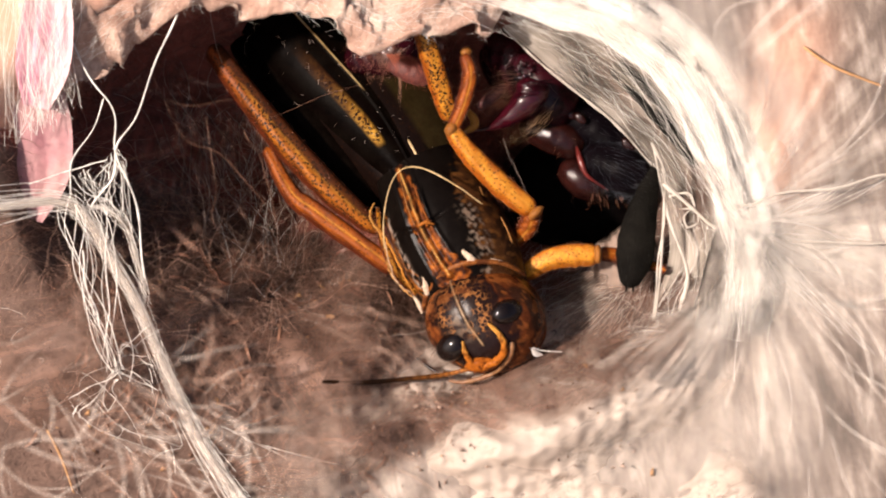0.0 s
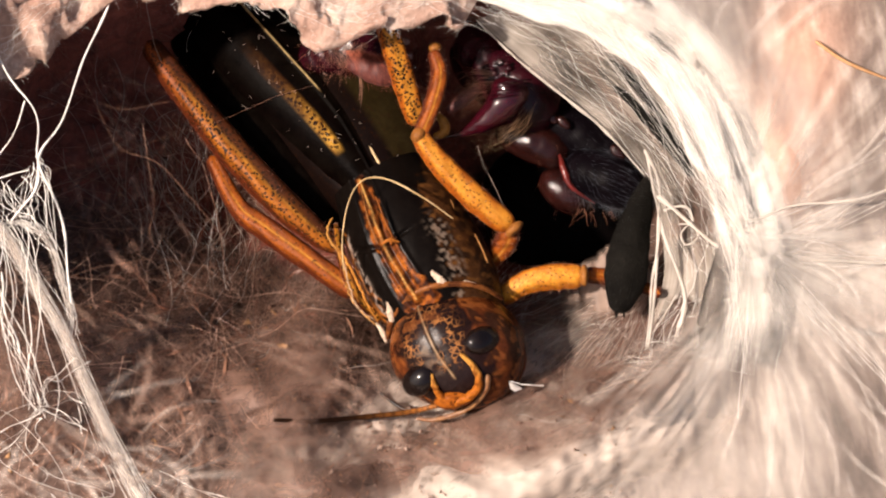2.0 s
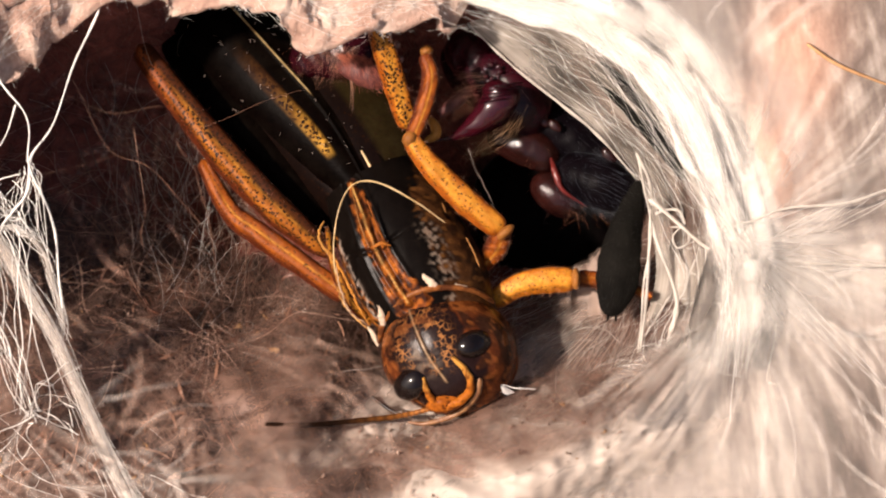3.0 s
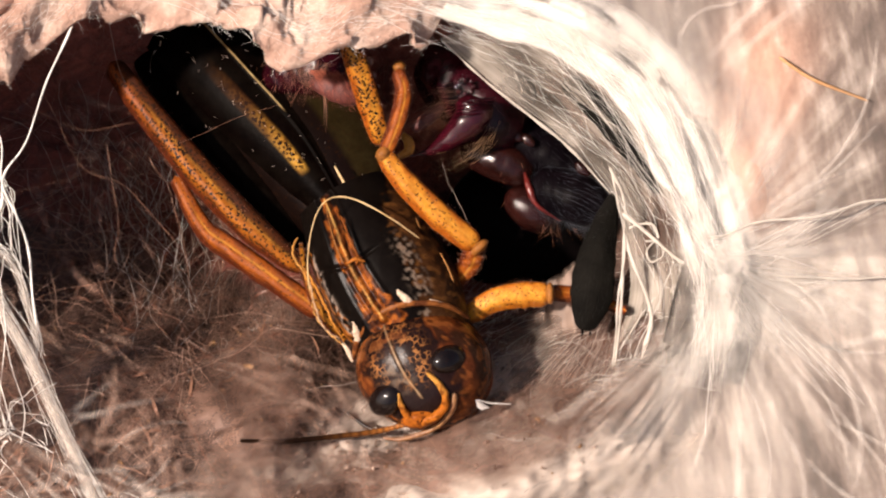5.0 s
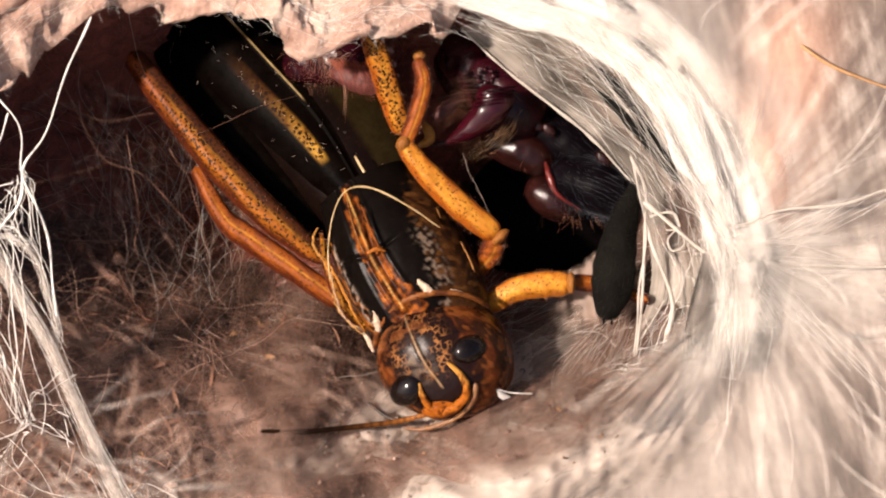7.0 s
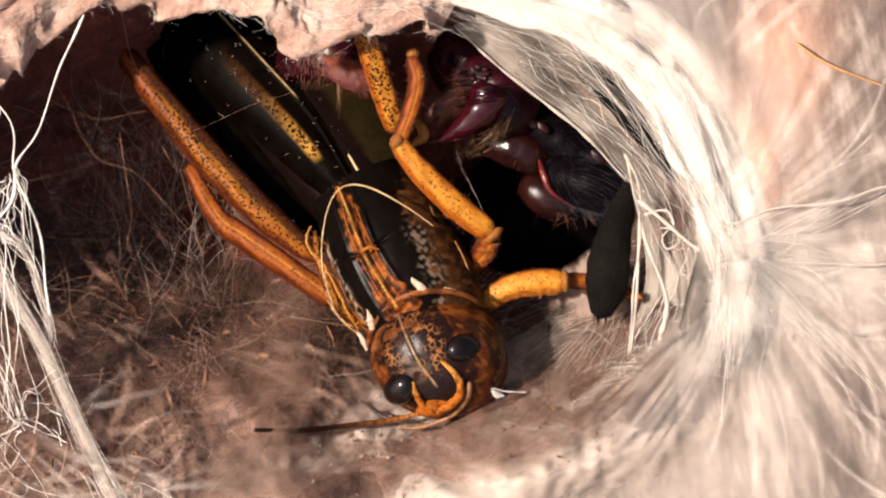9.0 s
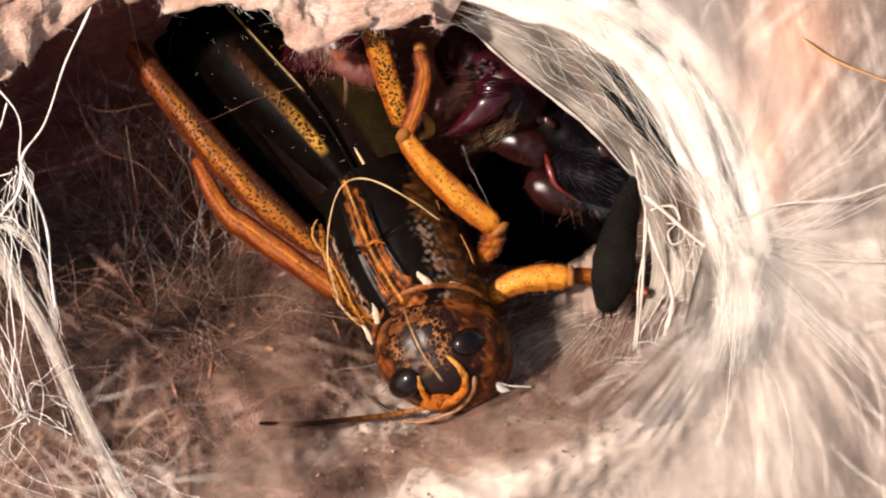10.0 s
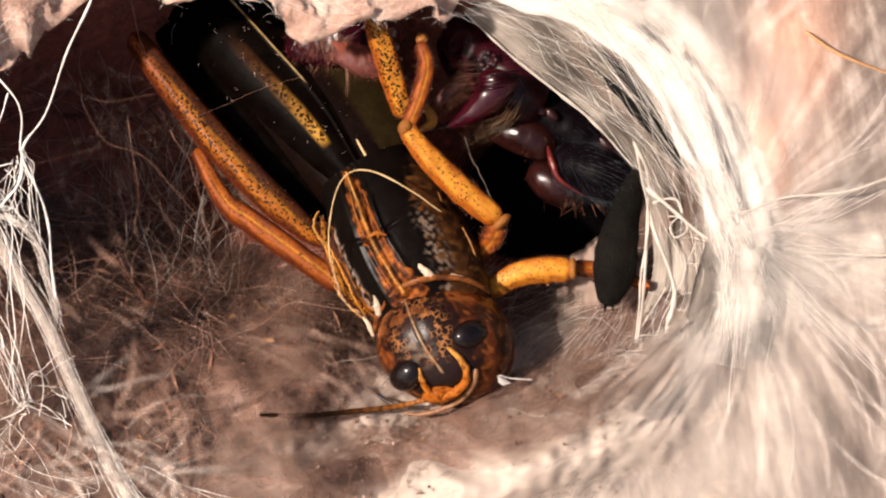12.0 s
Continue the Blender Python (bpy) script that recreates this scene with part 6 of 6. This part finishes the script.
def hairs(parent, vf, count, length, lean, radius, material, sel=None, name="hair"):
    v = np.asarray(vf[0])
    c = v.mean(0)
    pick = RNG.integers(0, len(v), count * 6)
    if sel is not None:
        pick = pick[sel(v[pick])]
    pick = pick[:count]
    b = v[pick]
    d = b - c
    d /= np.linalg.norm(d, axis=1)[:, None]
    d = d + np.asarray(lean)[None] + RNG.normal(0, 0.25, d.shape)
    d /= np.linalg.norm(d, axis=1)[:, None]
    L = RNG.uniform(0.5, 1.1, len(b)) * length
    s = np.linspace(0, 1, 6)
    p = b[:, None, :] + d[:, None, :] * (s[None, :] * L[:, None])[..., None] + np.asarray(lean)[None, None] * (s ** 2 * 0.4)[None, :, None] * L[:, None, None]
    part(name, strands(p, radius), material, parent, kind="stuff")


def brush(parent, roots, tips, count, sag, radius, material, stray=0.25, name="hair_brush"):
    """A fringe of long hairs from one line to another, each one bent a little."""
    a, b = spline(roots, 60), spline(tips, 60)
    u = RNG.uniform(0, 1, count)
    w = np.clip(u + RNG.normal(0, 0.12, count), 0, 1)
    A = a[(u * 59).astype(int)] + RNG.normal(0, stray * 0.6, (count, 3))
    Bt = b[(w * 59).astype(int)] + RNG.normal(0, stray, (count, 3))
    Bt = A + (Bt - A) * RNG.uniform(0.55, 1.1, (count, 1))
    k = np.linspace(0, 1, 9)[None, :, None]
    bend = np.asarray(sag, float)[None, None] * np.sin(math.pi * k) * RNG.uniform(0.4, 1.3, (count, 1, 1))
    p = A[:, None, :] * (1 - k) + Bt[:, None, :] * k + bend
    part(name, strands(p, RNG.uniform(0.7, 1.3, count) * radius), material, parent, kind="stuff")


def plate(name, c, axes, turn, material, seed, label="", lump=0.06, hair=None):
    b = blob(c, axes, turn, 36, 48, lump, seed)
    ob = part(name, b, material, spider, label)
    if hair:
        hairs(ob, b, *hair)
    return ob


def segment(name, pts, radii, material, label="", flat=0.9, hair=None, lump=0.05, seed=1):
    t = tube(pts, radii, 70, 36, flat, rough=lump, seed=seed)
    ob = part(name, t[:2], material, spider, label)
    if hair:
        hairs(ob, t, *hair)
    return ob


plate("carapace", (5.21, 14.46, -17.00), (5.0, 4.2, 3.6), -20, PURPLE, 1, "dark purple carapace")
# black body added to fill the hollow in place of its darkness
plate("abdomen", (10.01, 2.26, -24.00), (8.0, 5.5, 4.0), -30, PITCH, 12, "added black body in place of the burrow's darkness")
jaw = segment("chelicera", [(-10.61, 14.04, -10.00), (-8.70, 14.52, -9.00), (-5.98, 14.82, -8.40), (-3.30, 15.06, -9.60)], [0.9, 1.7, 1.9, 1.5], SPIDER_RED, "dark red chelicera", 0.9, (90, 0.9, (-0.2, -0.8, 0.4), 0.007, HAIR_ORANGE))
segment("jaw_lobe", [(-9.53, 14.04, -10.00), (-8.85, 12.15, -9.80), (-8.02, 10.48, -9.80), (-7.19, 9.23, -10.00)], [0.8, 1.15, 0.9, 0.35], PURPLE, "dark purple lobe of the jaw", 0.4, (40, 0.8, (-0.3, -0.7, 0.4), 0.008, HAIR_ORANGE))
pad = segment("mouth_pad", [(-7.09, 13.72, -6.80), (-5.91, 13.35, -6.00), (-4.60, 12.85, -5.90), (-3.29, 12.37, -6.20)], [0.4, 0.85, 0.95, 0.5], SPIDER_PAD, "pinkish red hairy mouth pad", 0.9, (90, 0.6, (0.3, -0.7, 0.3), 0.009, HAIR_RED))
brush(pad, [(-7.32, 14.51, -6.20), (-5.49, 14.31, -5.60), (-3.61, 13.98, -5.60)], [(-6.22, 12.63, -5.00), (-4.74, 11.73, -4.90), (-3.27, 11.50, -5.20)], 240, (0.25, 0.1, 0.3), 0.006, HAIR_RED, 0.16)
brush(jaw, [(-9.25, 15.48, -7.20), (-7.17, 15.21, -6.80), (-5.11, 14.96, -6.80)], [(-9.70, 12.87, -6.20), (-7.72, 12.28, -6.00), (-5.91, 13.27, -6.00)], 80, (-0.3, 0.1, 0.4), 0.006, HAIR_ORANGE, 0.3)
brush(jaw, [(-6.23, 12.67, -5.60), (-6.07, 12.67, -5.60)], [(-6.31, 10.04, -5.40), (-5.82, 9.63, -5.40)], 7, (0.1, 0, 0.1), 0.01, HAIR_ORANGE, 0.06)
big = segment("chelicera", [(1.31, 16.04, -13.00), (3.53, 14.31, -11.00), (5.90, 11.75, -10.20), (7.60, 8.77, -11.00)], [1.5, 2.3, 2.5, 1.6], SPIDER_RED, "glossy dark red chelicera", 0.9, (60, 1.2, (0.4, -0.6, 0.5), 0.006, HAIR_ORANGE), 0.03)
for i in range(8):
    a = 6.28 * i / 8
    part("knuckle", blob(tuple(np.array((4.14, 13.29, -7.90)) + np.array([0.62 * math.cos(a), 0.5 * math.sin(a), 0.15 * math.sin(3 * a)])), (0.22, 0.17, 0.16), 40 * i, 10, 14, 0.06, i), FANG, big)
t = tube([(5.09, 12.43, -5.80), (4.27, 10.64, -6.00), (1.81, 8.69, -6.70), (-1.32, 7.98, -7.50)], [1.5, 1.4, 1.1, 0.6, 0.1, 0.01], 80, 32, 0.85, rough=0.03)
fang = part("fang", t[:2], FANG, spider, "glossy dark purple fang")
for k in range(5):
    f0 = 0.05 + 0.05 * k
    c = spline([(5.09, 12.43, -5.80), (4.27, 10.64, -6.00), (1.81, 8.69, -6.70), (-1.32, 7.98, -7.50)], 100)[int(f0 * 100)]
    ringed = [tuple(c + np.array([1.4 * math.cos(q), 0.5 * math.cos(q) * 0.4, 1.25 * math.sin(q)])) for q in np.linspace(0.2, 2.9, 9)]
    part("crease", tube(ringed, [0.05, 0.09, 0.05], 24, 8)[:2], PURPLE, fang)
brush(fang, [(3.47, 13.36, -7.60), (3.38, 12.00, -6.90), (2.71, 10.48, -6.20)], [(0.33, 12.26, -5.60), (-0.41, 10.85, -5.20), (0.08, 9.28, -5.00)], 60, (0.1, 0.25, 0.35), 0.006, HAIR_ORANGE, 0.45)
brush(fang, [(6.63, 11.14, -8.00), (6.03, 9.75, -7.40), (4.78, 8.62, -7.00)], [(4.35, 8.41, -5.80), (2.95, 7.33, -5.40), (0.65, 7.56, -5.00)], 26, (0.3, -0.25, 0.4), 0.007, HAIR_GOLD, 0.5)
segment("palp_pad", [(0.25, 10.11, -7.20), (1.40, 10.92, -6.80), (2.56, 12.00, -7.00)], [0.3, 0.5, 0.35], SPIDER_PAD, "pinkish hairy pad", 0.9, (60, 0.9, (-0.4, -0.4, 0.3), 0.008, HAIR_ORANGE))
segment("leg_femur", [(6.18, 12.32, -13.00), (8.46, 9.93, -11.60), (10.74, 8.02, -11.00), (12.61, 6.54, -10.60)], [1.9, 1.9, 1.7, 1.2], SPIDER_DARK, "black purple leg segment", 0.9, (420, 0.8, (0.4, -0.5, 0.4), 0.008, HAIR_DARK), 0.03)
segment("leg_patella", [(4.05, 9.25, -12.40), (5.92, 8.31, -11.00), (7.71, 7.51, -10.80), (9.07, 6.55, -11.20)], [1.2, 1.5, 1.45, 1.0], SPIDER_BROWN, "glossy reddish brown leg joint", 0.9, (16, 0.9, (-0.2, -0.6, 0.4), 0.007, HAIR_ORANGE), 0.02)
for c, s in (((7.84, 9.84, -9.40), 0.5), ((8.83, 9.37, -9.20), 0.42), ((12.79, 7.19, -8.60), 0.5)):
    plate("bare_skin", c, (s * 1.4, s * 0.8, s * 0.5), -40, SPIDER_BROWN, 5, "pinkish bare skin between leg segments")
plate("leg_knee", (8.98, 4.32, -11.00), (2.2, 1.5, 1.35), -35, SPIDER_BROWN, 9, "glossy reddish brown knee", 0.02, (14, 0.9, (-0.1, -0.8, 0.3), 0.007, HAIR_ORANGE))
segment("joint_skin", [(8.50, 7.04, -9.20), (8.85, 5.78, -8.70), (9.39, 4.61, -8.60), (11.15, 3.37, -9.00)], [0.1, 0.26, 0.16, 0.03], JOINT_RED, "dark red joint skin", 1.0)
tib = segment("leg_tibia", [(9.22, 6.25, -10.80), (10.68, 5.67, -9.60), (12.57, 4.95, -9.00), (14.73, 3.70, -9.00)], [1.45, 1.75, 1.85, 1.3], SPIDER_DARK, "black bristly leg segment", 0.9, (900, 0.9, (0.7, -0.6, 0.25), 0.006, HAIR_BLUE), 0.015)
brush(tib, [(9.40, 3.29, -9.00), (11.06, 2.87, -8.80), (12.80, 2.87, -8.80)], [(8.96, 1.70, -8.40), (11.36, 1.78, -8.20), (13.27, 1.87, -8.20)], 14, (0, 0, 0.1), 0.007, HAIR_ORANGE, 0.3)
t = tube([(14.98, 5.39, -6.40), (14.21, 3.08, -6.00), (13.44, 0.04, -5.40), (13.08, -2.41, -5.00), (12.6, -4.60, -5.00)], [0.3, 0.9, 1.4, 1.42, 0.6], 70, 36, 0.42, 0.05, 4, 0.03)
tip = part("leg_tip", t[:2], VELVET, spider, "velvety black leg tip")
hairs(tip, t, 700, 0.3, (-0.25, -0.7, 0.3), 0.007, HAIR_OLIVE)
for dx in (-0.3, 0.25):
    c = np.array((12.72, -4.45, -4.40)) + np.array([dx, 0, 0.2])
    part("claw", tube([c, c + np.array([0.08 * dx, -0.35, 0.2]), c + np.array([0.3 * dx, -0.5, 0.0])], [0.1, 0.07, 0.015], 14, 8)[:2], PITCH, tip)
t = tube([(19.75, 0.4, 0.1), (19.3, -2.35, 0.1), (18.2, -5.6, -0.6)], [0.35, 0.7, 0.35], 40, 20, 0.5)
far_tip = part("leg_tip", t[:2], VELVET, spider, "velvety black leg tip")
hairs(far_tip, t, 300, 0.3, (-0.2, -0.7, 0.3), 0.008, HAIR_OLIVE)
segment("leg_metatarsus", [(11.26, 13.51, -4.50), (13.68, 11.44, -4.00), (16.10, 8.58, -3.60), (18.31, 5.32, -3.40)], [0.7, 1.0, 1.0, 0.6], VELVET, "velvety black leg segment", 0.7)
